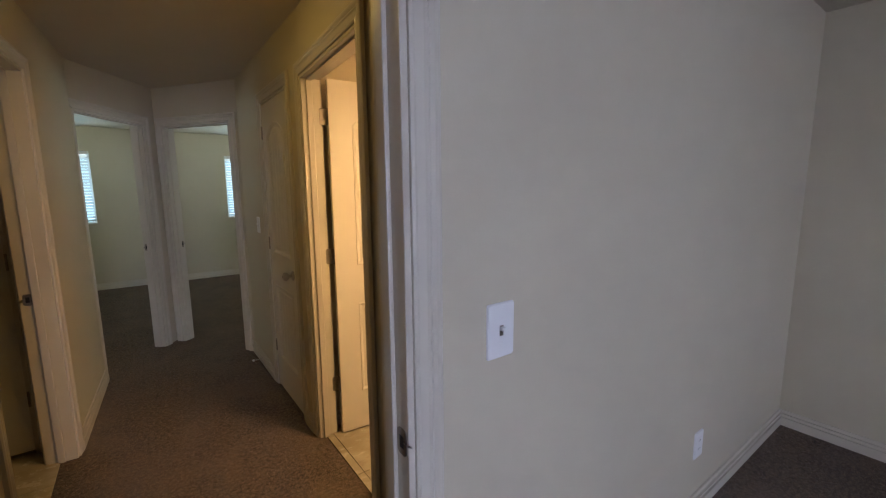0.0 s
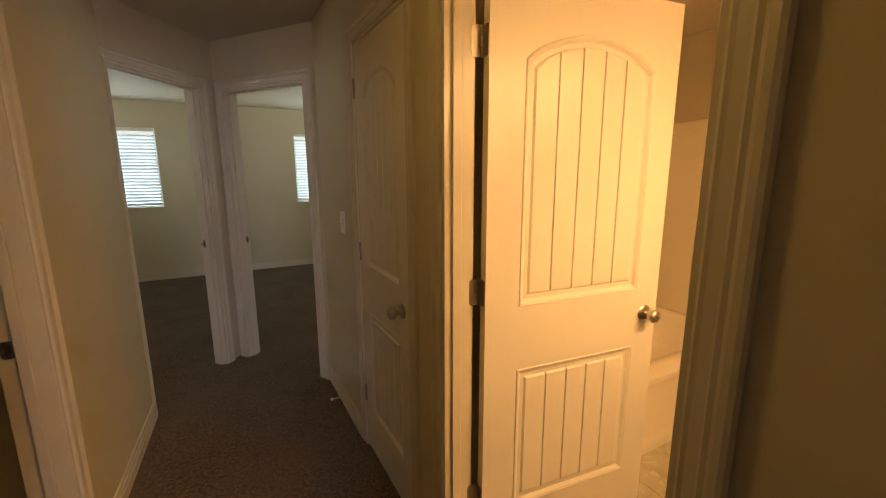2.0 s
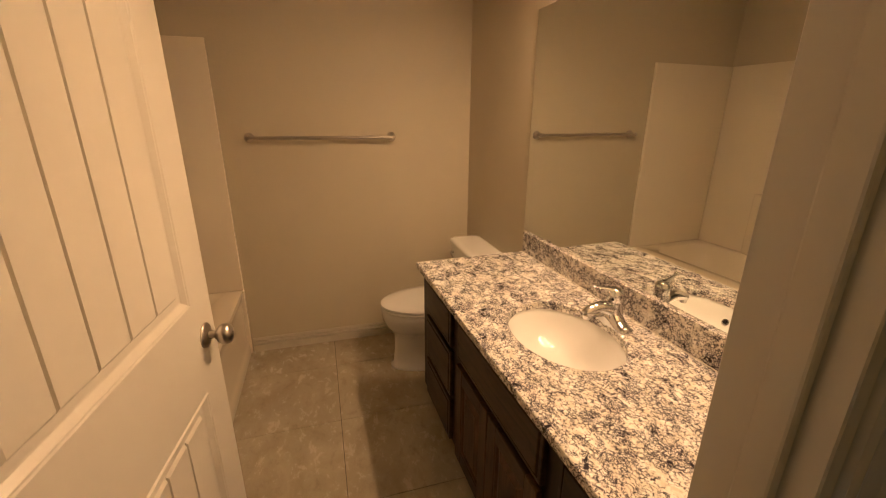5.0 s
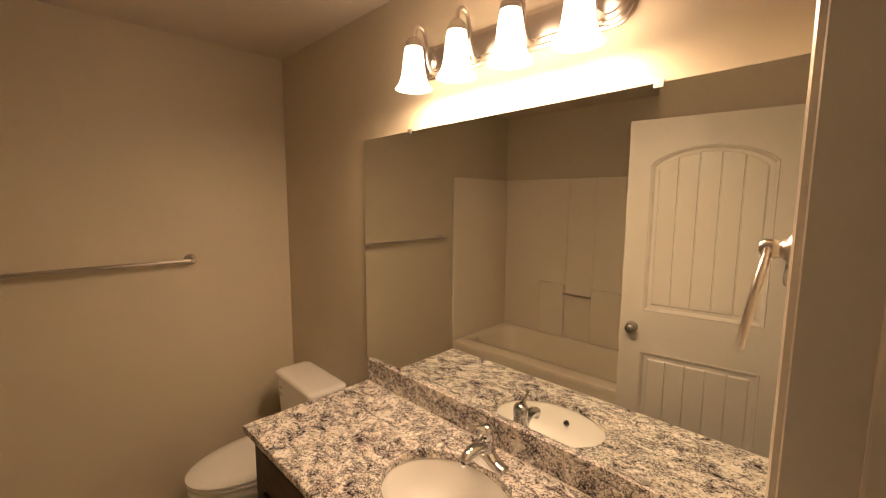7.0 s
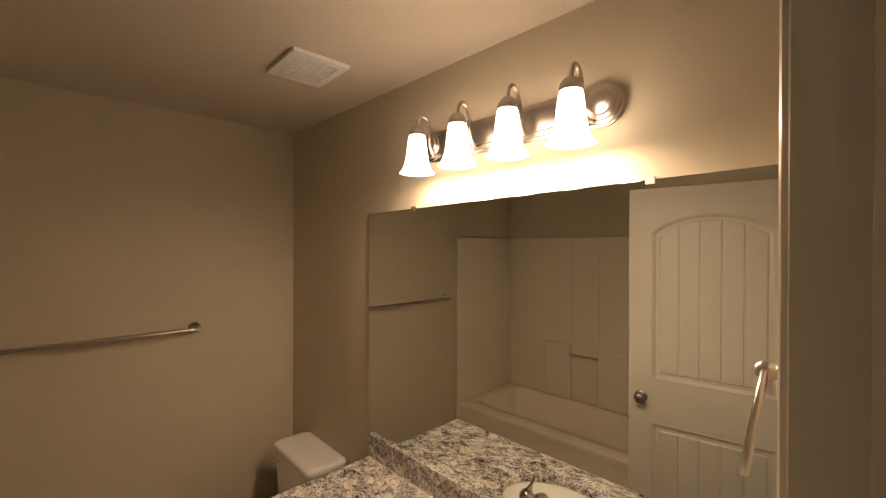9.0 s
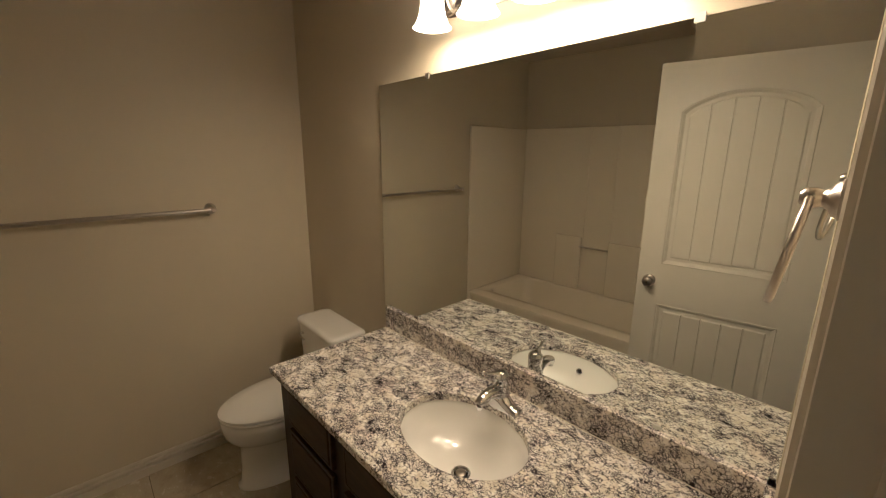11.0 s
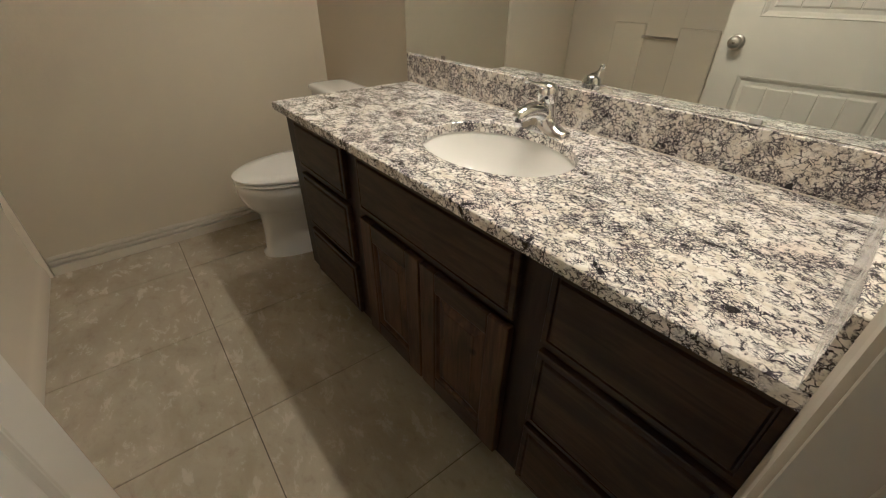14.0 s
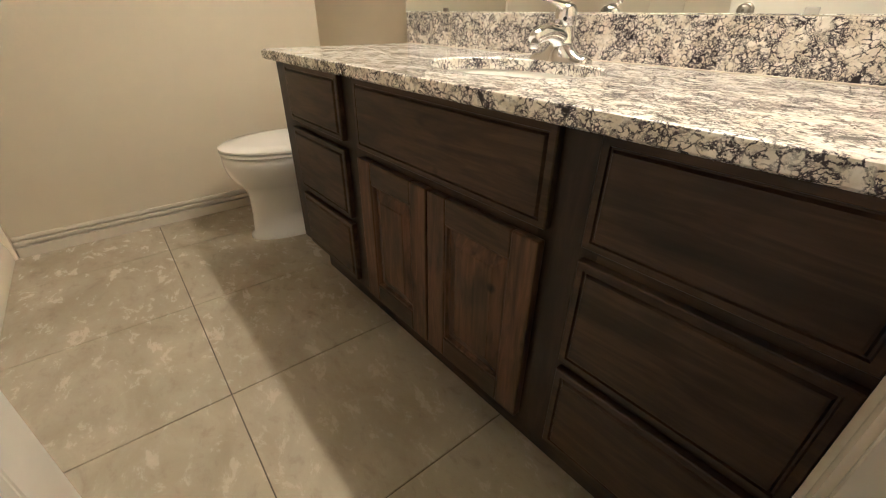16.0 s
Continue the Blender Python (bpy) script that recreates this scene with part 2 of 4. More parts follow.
def curve_pts(pts, n=6):
    """A smooth line through points."""
    p = [Vector(q) for q in pts]
    p = [2 * p[0] - p[1]] + p + [2 * p[-1] - p[-2]]
    out = []
    for i in range(1, len(p) - 2):
        for k in range(n):
            t = k / n
            a, b, c, d = p[i - 1], p[i], p[i + 1], p[i + 2]
            out.append(0.5 * (2 * b + (c - a) * t + (2 * a - 5 * b + 4 * c - d) * t * t + (3 * b - a - 3 * c + d) * t ** 3))
    return out + [p[-2]]


def tube(bm, pts, r, seg=10, closed=False, flat=1.0):
    pts = [Vector(p) for p in pts]
    n = len(pts)
    rs = r if isinstance(r, (list, tuple)) else [r] * n
    rings = []
    up = None
    for i, p in enumerate(pts):
        if closed:
            d = (pts[(i + 1) % n] - pts[i - 1]).normalized()
        else:
            d = (pts[min(i + 1, n - 1)] - pts[max(i - 1, 0)]).normalized()
        if up is None:
            up = d.orthogonal().normalized()
        up = (up - d * up.dot(d)).normalized()
        side = d.cross(up)
        rings.append([bm.verts.new(p + rs[i] * (up * math.cos(a) + flat * side * math.sin(a))) for a in [2 * math.pi * k / seg for k in range(seg)]])
    pairs = list(zip(rings, rings[1:])) + ([(rings[-1], rings[0])] if closed else [])
    for a, b in pairs:
        for k in range(seg):
            bm.faces.new((a[k], a[(k + 1) % seg], b[(k + 1) % seg], b[k]))
    if not closed:
        bm.faces.new(rings[0])
        bm.faces.new(rings[-1])
    return bm


def rounded_rect(w, h, r, n=5):
    pts = []
    for cx, cy, a0 in ((w / 2 - r, h / 2 - r, 0), (-w / 2 + r, h / 2 - r, 90), (-w / 2 + r, -h / 2 + r, 180), (w / 2 - r, -h / 2 + r, 270)):
        for k in range(n + 1):
            a = radians(a0 + 90 * k / n)
            pts.append((cx + r * math.cos(a), cy + r * math.sin(a)))
    return pts


def prism(bm, a, b):
    """Joins two outlines of one length and closes them."""
    va, vb = [bm.verts.new(p) for p in a], [bm.verts.new(p) for p in b]
    n = len(va)
    for i in range(n):
        bm.faces.new((va[i], va[(i + 1) % n], vb[(i + 1) % n], vb[i]))
    bm.faces.new(va)
    bm.faces.new(vb)
    return bm


# ---- plan ----
ZC = 2.375                      # ceiling
XH, XB = 2.117, 2.217           # wall between hall and bathroom, past its doorway
NW0, NW1 = (2.2223, 3.23), (2.167, 3.88)  # bathroom side of the same wall, before the doorway
YS, YB, YH = 3.30, 3.12, 3.225   # bathroom's mirror wall, bedroom's side of it, hall's end
XE = 4.45                       # towel bar wall
YT = 4.76                       # front of the tub
XL0, XL1 = 0.92, 1.05           # hall's other wall
LC, AP, RC = Vector((1.05, 6.43)), Vector((1.56, 7.13)), Vector((XH, 6.36))
YN = 10.3                       # far rooms' window wall
DOOR_H = 2.045
BATH_DOOR = (3.88, 4.685)
CLOSET = (4.95, 5.55)
LEFT_DOOR = (4.42, 5.33)
BED_DOOR = (1.03, 1.797)


# the mirror wall stands a little out of square
SWING = Matrix.Translation((3.66, YS, 0)) @ Matrix.Rotation(radians(1.6), 4, "Z") @ Matrix.Translation((-3.66, -YS, 0))


def on_mirror_wall(x, y):
    return tuple((SWING @ Vector((x, y, 0)))[:2])


def left_face(y):
    """A point on the hall's other wall, which closes in a little towards its end."""
    return XL1 + 0.063 * (y - 6.43), y


def frame_of(p0, p1):
    """The pose whose x runs from p0 to p1 on the ground, with y to its left."""
    p0, p1 = Vector((*p0, 0)), Vector((*p1, 0))
    u = (p1 - p0).normalized()
    return Matrix.Translation(p0) @ Matrix(((u.x, -u.y, 0, 0), (u.y, u.x, 0, 0), (0, 0, 1, 0), (0, 0, 0, 1))), (p1 - p0).length


def wall(name, p0, p1, thick, openings=(), label="greige painted drywall with fine orange-peel texture", top=ZC):
    """A wall whose face lies on the line p0 to p1 and whose thickness goes to the left of it. openings: from, to, sill, head."""
    m, length = frame_of(p0, p1)
    bm = bmesh.new()
    at = 0.0
    for a, b, lo, hi in sorted(openings):
        if a > at:
            box(bm, at, a, 0, thick, 0, top)
        if lo > 0:
            box(bm, a, b, 0, thick, 0, lo)
        box(bm, a, b, 0, thick, hi, top)
        at = b
    if at < length:
        box(bm, at, length, 0, thick, 0, top)
    ob = finish(name, bm, WALL, None, label, None, "structure", m)
    return tagged(ob, category="wall")


# shared wall of bathroom and bedroom
bm = bmesh.new()
outline = [on_mirror_wall(XE + 0.1, YS), on_mirror_wall(2.13, YS), (2.13, YH), (BED_DOOR[1], YH), (BED_DOOR[1], YB), (XE + 0.1, YB)]
prism(bm, [(x, y, 0.0) for x, y in outline], [(x, y, ZC) for x, y in outline])
tagged(finish("wall_mirror", bm, WALL, None, "greige painted drywall with fine orange-peel texture", None, "structure"), category="wall")
wall("wall_bedroom_side", (BED_DOOR[0], YH), (-1.6, YH), YH - YB)
bm = new_box(BED_DOOR[0], BED_DOOR[1], YB, YH, DOOR_H, ZC)
tagged(finish("wall_over_bedroom_door", bm, WALL, None, "greige painted drywall above the doorway", None, "structure"), category="wall")
# hall and bathroom
wall("wall_hall_bath_near", NW0, NW1, 0.1)
wall("wall_over_bath_door", NW1, (XB, BATH_DOOR[1]), 0.1, [(0.0, (Vector((XB, BATH_DOOR[1])) - Vector(NW1)).length, 0, DOOR_H)])
wall("wall_hall_bath", (XB, BATH_DOOR[1]), (XB, 6.36), XB - XH, [(CLOSET[0] - BATH_DOOR[1], CLOSET[1] - BATH_DOOR[1], 0, DOOR_H)])
wall("wall_hall_left", (left_face(YH)[0] - 0.13, YH), (XL0, LC.y), XL0 - XL1, [(LEFT_DOOR[0] - YH, LEFT_DOOR[1] - YH, 0, DOOR_H)])
wall("wall_towel_bar", (XE, 6.36), (XE, YS), 0.1)
wall("wall_behind_door", (XB, YT), (2.93, YT), 0.1)
wall("wall_tub_end", (2.83, YT + 0.1), (2.83, 5.52), -0.1)
wall("wall_tub_long", (XB, 5.52), (XE, 5.52), 0.1)
# angled end of the hall
LLEN, RLEN = (AP - LC).length, (RC - AP).length
LOPEN, ROPEN = (0.012, 0.705), (0.093, 0.850)
DH2 = 2.04
wall("wall_angled_left", LC, AP, 0.1, [(*LOPEN, 0, DH2)])
wall("wall_angled_right", AP, RC, 0.1, [(*ROPEN, 0, DH2)])
# far rooms
WIN_L, WIN_R = (0.135, 0.865), (2.60, 3.33)
WZ = (0.985, 2.035)
wall("wall_far_windows", (-1.6, YN), (4.6, YN), 0.14, [(WIN_L[0] + 1.6, WIN_L[1] + 1.6, *WZ), (WIN_R[0] + 1.6, WIN_R[1] + 1.6, *WZ)])
wall("wall_far_divider", (1.51, 7.22), (1.51, YN), -0.1)
# west and east openings belong to the added, unseen side windows
wall("wall_far_west", (-1.6, YS), (-1.6, YN + 0.14), 0.14, [(8.0 - YS, 9.2 - YS, *WZ)])
wall("wall_far_east", (4.6, YN + 0.14), (4.6, 6.36), 0.14, [(YN + 0.14 - 9.2, YN + 0.14 - 8.0, *WZ)])
wall("wall_far_south_east", (2.19, 6.36), (4.6, 6.36), 0.1)
wall("wall_far_south_west", (-1.6, 6.33), (XL0, 6.33), 0.1)
# small tiled room off the hall
INNER_Y = 5.50
wall("wall_small_room", (-0.9, INNER_Y), (XL0, INNER_Y), 0.1, [(0.94, 1.70, 0, DOOR_H)])
wall("wall_small_room_west", (-0.9, 3.6), (-0.9, INNER_Y), 0.1)
wall("wall_small_room_south", (XL0 - 0.1, 3.9), (-0.9, 3.9), 0.1)
# bedroom behind the first steps
BW = (0.85, 1.55)
wall("wall_bedroom_east", (XE, YB), (XE, -1.3), 0.1)
wall("wall_bedroom_south", (XE, -1.3), (-1.6, -1.3), 0.14, [(XE - BW[1], XE - BW[0], 0.9, 2.1)])
wall("wall_bedroom_west", (-1.6, -1.3), (-1.6, YB), 0.1)

tagged(finish("ceiling", new_box(-1.8, 4.8, -1.5, YN + 0.3, ZC, ZC + 0.1), CEIL, None, "flat painted ceiling with light texture", None, "structure"), category="ceiling")
tagged(finish("floor", new_box(-1.8, 4.8, -1.5, YN + 0.3, -0.1, 0.0), CARPET, None, "dark brown cut-pile carpet", None, "structure"), category="carpet")

# window light
area_lamp("window_light_left", look(((WIN_L[0] + WIN_L[1]) / 2, YN + 0.125, 1.45), ((WIN_L[0] + WIN_L[1]) / 2, 5, 1.2)), 0.72, 1.0, 10, DAY)
area_lamp("window_light_right", look(((WIN_R[0] + WIN_R[1]) / 2, YN + 0.125, 1.45), ((WIN_R[0] + WIN_R[1]) / 2, 5, 1.2)), 0.72, 1.0, 10, DAY)
area_lamp("window_light_bedroom", look((1.20, -1.40, 1.5), (1.20, 3, 1.2)), 0.66, 1.15, 82, (0.62, 0.69, 1.0))
# lamps in two invented side openings, added to brighten the far rooms
area_lamp("added_window_light_west", look((-1.69, 8.6, 1.45), (2, 8.6, 1.2)), 1.1, 1.0, 54, (0.80, 0.92, 0.90))
area_lamp("added_window_light_east", look((4.69, 8.6, 1.45), (1, 8.6, 1.2)), 1.1, 1.0, 54, (0.80, 0.92, 0.90))


# ---- trim ----
CASING = [(0.0, 0.0), (0.0, 0.009), (0.006, 0.012), (0.012, 0.010), (0.030, 0.012), (0.036, 0.016), (0.042, 0.013), (0.050, 0.018), (0.060, 0.018), (0.066, 0.014), (0.066, 0.0)]
BASEP = paint("almond_trim_paint", (0.61, 0.56, 0.455), 0.38, 40, 0.03, 0.02, 0.5)
BASE = [(0.0, 0.0), (0.018, 0.0), (0.018, 0.048), (0.003, 0.050), (0.003, 0.0600), (0.0165, 0.0615), (0.0155, 0.071), (0.002, 0.073), (0.002, 0.083), (0.012, 0.0835), (0.008, 0.095), (0.0, 0.095)]


def casing(parent, w, h, y, side, legs=(True, True)):
    """Door casing round an opening 0..w by h on the face y of the parent's frame; side is 1 or -1 along y."""
    r = 0.004
    for leg in range(3):
        if leg < 2 and not legs[leg]:
            continue
        bm = bmesh.new()
        if leg == 0:
            a = [(-r - u, y + side * v, 0.0) for u, v in CASING]
            b = [(-r - u, y + side * v, h + r + u) for u, v in CASING]
        elif leg == 1:
            a = [(w + r + u, y + side * v, 0.0) for u, v in CASING]
            b = [(w + r + u, y + side * v, h + r + u) for u, v in CASING]
        else:
            a = [(-r - u, y + side * v, h + r + u) for u, v in CASING]
            b = [(w + r + u, y + side * v, h + r + u) for u, v in CASING]
        part("head_casing" if leg == 2 else "side_casing", prism(bm, a, b), TRIM, parent)


def door_frame(p0, p1, thick, h, label, sides=(1, 1), legs=((True, True), (True, True)), stop=None, strike=None):
    """Jambs, stop and casings in an opening from p0 to p1 in a wall whose thickness goes to the left."""
    m, w = frame_of(p0, p1)
    f = thing("door_frame", m, label, "door frame", kind="structure")
    t = 0.012
    part("side_jamb", new_box(-0.004, t, -0.002, thick + 0.002, 0, h, bevel=0.0015, seg=1), TRIM, f)
    part("side_jamb", new_box(w - t, w + 0.004, -0.002, thick + 0.002, 0, h, bevel=0.0015, seg=1), TRIM, f)
    part("head_jamb", new_box(t, w - t, -0.002, thick + 0.002, h - t, h + 0.004, bevel=0.0015, seg=1), TRIM, f)
    if stop is not None:
        part("door_stop", new_box(t, t + 0.011, stop, stop + 0.032, 0, h - t, bevel=0.003), TRIM, f)
        part("door_stop", new_box(w - t - 0.011, w - t, stop, stop + 0.032, 0, h - t, bevel=0.003), TRIM, f)
        part("door_stop", new_box(t + 0.011, w - t - 0.011, stop, stop + 0.032, h - t - 0.011, h - t, bevel=0.003), TRIM, f)
    if sides[0]:
        casing(f, w, h, 0, -1, legs[0])
    if sides[1]:
        casing(f, w, h, thick, 1, legs[1])
    if strike:
        at_start, y, z = strike
        x0 = t if at_start else w - t
        s = 1 if at_start else -1
        rr = rounded_rect(0.036, 0.060, 0.011, 6)
        sp = part("strike_plate", prism(bmesh.new(), [(x0, y + p[0], z + p[1]) for p in rr], [(x0 + s * 0.0022, y + p[0], z + p[1]) for p in rr]), HINGE, f, "worn brushed nickel strike plate")
        part("latch_hole", new_box(min(x0, x0 + s * 0.0026), max(x0, x0 + s * 0.0026), y - 0.008, y + 0.008, z - 0.014, z + 0.014), DARK, sp)
        lip = bmesh.new()
        side = -1 if y < thick / 2 else 1
        tube(lip, [(x0 + s * 0.001, y + side * 0.016, z), (x0 + s * 0.001, y + side * 0.024, z), (x0 - s * 0.004, y + side * 0.030, z)], 0.012, 8, flat=0.12)
        part("strike_lip", lip, HINGE, sp, smooth=40)
    return f


def baseboard(p0, p1, label="white painted baseboard with a grooved top"):
    """Stands on the left side of the line p0 to p1, which runs along the wall's face."""
    m, length = frame_of(p0, p1)
    bm = prism(bmesh.new(), [(0.0, v, z) for v, z in BASE], [(length, v, z) for v, z in BASE])
    tagged(finish("baseboard", bm, BASEP, None, label, 30, "structure", m), category="baseboard")


# ---- doors ----
def arch_z(x, w, side_z, rise):
    k = 2 * x / w - 1
    return side_z + rise * (1 - k * k) ** 0.8 if abs(k) < 1 else side_z


def hinge_set(parent, h, thick, zs, face, open_wide=False):
    for z in zs:
        bm = bmesh.new()
        for k in range(3):
            lathe(bm, [(0.0055, z - 0.044 + k * 0.030), (0.0062, z - 0.043 + k * 0.030), (0.0062, z - 0.016 + k * 0.030), (0.0055, z - 0.015 + k * 0.030)], 12, Matrix.Translation((-0.004, face, 0)))
        hg = part("hinge", bm, HINGE, parent, "aged nickel butt hinge", 40)
        pts = rounded_rect(0.034, 0.089, 0.012, 5)
        part("hinge_leaf", prism(bmesh.new(), [(-0.0024, 0.0015 * (1 if face > 0 else -1) + p[0], z + p[1]) for p in pts], [(0.0004, 0.0015 * (1 if face > 0 else -1) + p[0], z + p[1]) for p in pts]), HINGE, hg)
        if open_wide:
            part("jamb_leaf", prism(bmesh.new(), [(-0.024 + p[0], face - 0.0012, z + p[1]) for p in pts], [(-0.024 + p[0], face + 0.0012, z + p[1]) for p in pts]), HINGE, hg)
        for dz in (-0.03, 0.0, 0.03):
            part("screw", lathe(bmesh.new(), [(0.0001, 0), (0.0038, 0.0004), (0.003, 0.001)], 8, Matrix.Translation((-0.0024, face * 0.35 + (0.006 if dz else -0.007), z + dz)) @ Euler((0, -math.pi / 2, 0)).to_matrix().to_4x4()), HINGE, hg)


def knob(parent, x, z, face, s):
    """A round knob on its rose; s is the side along y on which it stands out."""
    turn = Matrix.Translation((x, face, z)) @ Euler((-s * math.pi / 2, 0, 0)).to_matrix().to_4x4()
    k = part("knob", lathe(bmesh.new(), [(0.010, 0.006), (0.0095, 0.022), (0.012, 0.027), (0.021, 0.033), (0.0262, 0.042), (0.0265, 0.050), (0.023, 0.058), (0.016, 0.062), (0.009, 0.0630)], 28, turn), NICKEL, parent, "brushed nickel round knob", 50)
    part("rose", lathe(bmesh.new(), [(0.031, 0.0), (0.0315, 0.003), (0.029, 0.006), (0.022, 0.0085), (0.0115, 0.010)], 28, turn), NICKEL, k, smooth=40)
    part("lock_button", lathe(bmesh.new(), [(0.006, 0.0625), (0.0055, 0.0645), (0.002, 0.065)], 12, turn), HINGE, k)
    return k


def panel_door(name, m, w, h, label, faces=(1, -1), knobs=(1, -1), hinge_side=1, hinges=True, open_wide=False):
    """A moulded two-panel door, hinge edge at x = 0, with an arched plank panel above and a plank panel below."""
    T, D = 0.0175, 0.009
    d = thing(name, m, label, "door", kind="structure")
    sl, sr = 0.165 * w, w - 0.145 * w
    pw = sr - sl
    up0, upS, rise, lo0, lo1 = 1.008, h - 0.232, 0.088, 0.235, 0.780
    bm = bmesh.new()
    box(bm, 0, w, -T + D, T - D, 0, h)
    for s in (1, -1):
        a, b = sorted((s * (T - D), s * T))
        box(bm, 0, sl, a, b, 0, h)
        box(bm, sr, w, a, b, 0, h)
        box(bm, sl, sr, a, b, 0, lo0)
        box(bm, sl, sr, a, b, lo1, up0)
        n = 24
        for i in range(n):
            x0, x1 = sl + pw * i / n, sl + pw * (i + 1) / n
            q0, q1 = arch_z(x0 - sl, pw, upS, rise), arch_z(x1 - sl, pw, upS, rise)
            pa = [(x0, a, q0), (x1, a, q1), (x1, a, h), (x0, a, h)]
            prism(bm, pa, [(x, b, z) for x, _, z in pa])
    part("slab", bm, DOORP, d)
    for s in faces:
        f = s * T
        # sloped moulding round each panel
        def loop(inset, top):
            if top:
                zz = up0 + inset
                pts = [(sl + inset, zz), (sr - inset, zz)]
                for i in range(25):
                    x = (pw - 2 * inset) * (1 - i / 24)
                    pts.append((sl + inset + x, arch_z(x, pw - 2 * inset, upS - inset * 0.6, rise - inset * 0.25)))
                return pts
            return [(sl + inset, lo0 + inset), (sr - inset, lo0 + inset), (sr - inset, lo1 - inset), (sl + inset, lo1 - inset)]
        for top in (True, False):
            prof = ((0.0, 0.0), (0.003, 0.0035), (0.006, 0.0015), (0.009, 0.001), (0.020, -D + 0.0012), (0.023, -D + 0.0005))
            bm = loft(bmesh.new(), [[(x, f + s * v, z) for x, z in loop(i, top)] for i, v in prof], caps=False)
            part("panel_moulding", bm, DOORP, d)
            # raised planks
            g, n = 0.036, 5
            x0, x1 = sl + g, sr - g
            for k in range(n):
                a = x0 + (x1 - x0) * k / n + (0.0018 if k else 0)
                b = x0 + (x1 - x0) * (k + 1) / n - (0.0018 if k < n - 1 else 0)
                base_y, top_y = s * (T - D), s * (T - 0.0035)
                if top:
                    zs = [arch_z(a + (b - a) * i / 4 - sl - g, pw - 2 * g, upS - g * 0.6, rise - g * 0.25) for i in range(5)]
                    out = [(a, up0 + g), (b, up0 + g)] + [(b + (a - b) * i / 4, zs[4 - i]) for i in range(5)]
                else:
                    out = [(a, lo0 + g), (b, lo0 + g), (b, lo1 - g), (a, lo1 - g)]
                cx = (a + b) / 2
                cz = sum(z for _, z in out) / len(out)
                zmin, zmax = min(z for _, z in out), max(z for _, z in out)
                def shrunk(p, e):
                    ex = e * (4 if (k == 0 and p[0] < cx) or (k == n - 1 and p[0] > cx) else 1)
                    return (p[0] + (ex if p[0] < cx else -ex), p[1] + (e * 4 if p[1] < zmin + 0.01 else (-e * 4 if p[1] > cz else 0)))
                ring0 = [(x, base_y, z) for x, z in out]
                ring1 = [(x, top_y, z) for x, z in (shrunk(p, 0.0018) for p in out)]
                part("plank", loft(bmesh.new(), [ring0, ring1]), DOORP, d)
    for s in knobs:
        knob(d, w - 0.062, 0.909, s * T, s)
    if knobs:
        part("latch_plate", new_box(w - 0.0005, w + 0.0012, -0.012, 0.012, 0.881, 0.937), HINGE, d)
    if hinges:
        hinge_set(d, h, T, (0.30, 1.065, 1.83), hinge_side * (T + 0.003), open_wide)
    return d


# bathroom door, standing open
BD = panel_door("door_1", pose(XB + 0.024, BATH_DOOR[1] - 0.036, 0.016, 0, 0, -6.5), 0.762, 2.02, "white moulded two-panel bathroom door, standing open", hinge_side=1, open_wide=True)
door_frame(NW1, (XB, BATH_DOOR[1]), XB - XH, DOOR_H, "white painted bathroom doorway with moulded casing", stop=0.045, strike=(True, 0.035, 0.985))
# closet door in the hall, shut
panel_door("door_2", pose(XH + 0.016, CLOSET[1] - 0.014, 0.016, 0, 0, -90), 0.572, 2.012, "white moulded two-panel closet door, shut", faces=(-1,), knobs=(-1,), hinge_side=-1)
door_frame((XB, CLOSET[0]), (XB, CLOSET[1]), XB - XH, DOOR_H, "white painted closet doorway with moulded casing", sides=(0, 1))
# doorway to the small tiled room
m_left = left_face(LEFT_DOOR[0]), left_face(LEFT_DOOR[1])
door_frame(m_left[0], m_left[1], XL1 - XL0, DOOR_H, "white painted doorway to a tiled room", stop=0.05, strike=(False, 0.10, 0.915))
panel_door("door_3", pose(0.79, INNER_Y + 0.02, 0.03, 0, 0, 180), 0.74, 1.99, "white moulded two-panel door with a hinge-pin stop, shut", faces=(1,), knobs=(1,), hinge_side=1)
door_frame((0.04, INNER_Y), (0.80, INNER_Y), 0.1, DOOR_H, "white painted inner doorway", sides=(1, 0))
# bedroom doorway
door_frame((BED_DOOR[1], YH), (BED_DOOR[0], YH), YH - YB, DOOR_H, "white painted bedroom doorway with moulded casing", stop=0.03, strike=(True, 0.082, 0.925))
# the two angled doorways
mL, _ = frame_of(LC, AP)
mR, _ = frame_of(AP, RC)
pL = lambda a: (mL @ Vector((a, 0, 0)))[:2]
pR = lambda a: (mR @ Vector((a, 0, 0)))[:2]
door_frame(pL(LOPEN[0]), pL(LOPEN[1]), 0.1, DH2, "white painted doorway to a carpeted room", sides=(1, 0), legs=((False, True), (True, True)), stop=0.03, strike=(False, 0.07, 0.95))
door_frame(pR(ROPEN[0]), pR(ROPEN[1]), 0.1, DH2, "white painted doorway to a carpeted room", sides=(1, 0), stop=0.03, strike=(True, 0.07, 0.95))

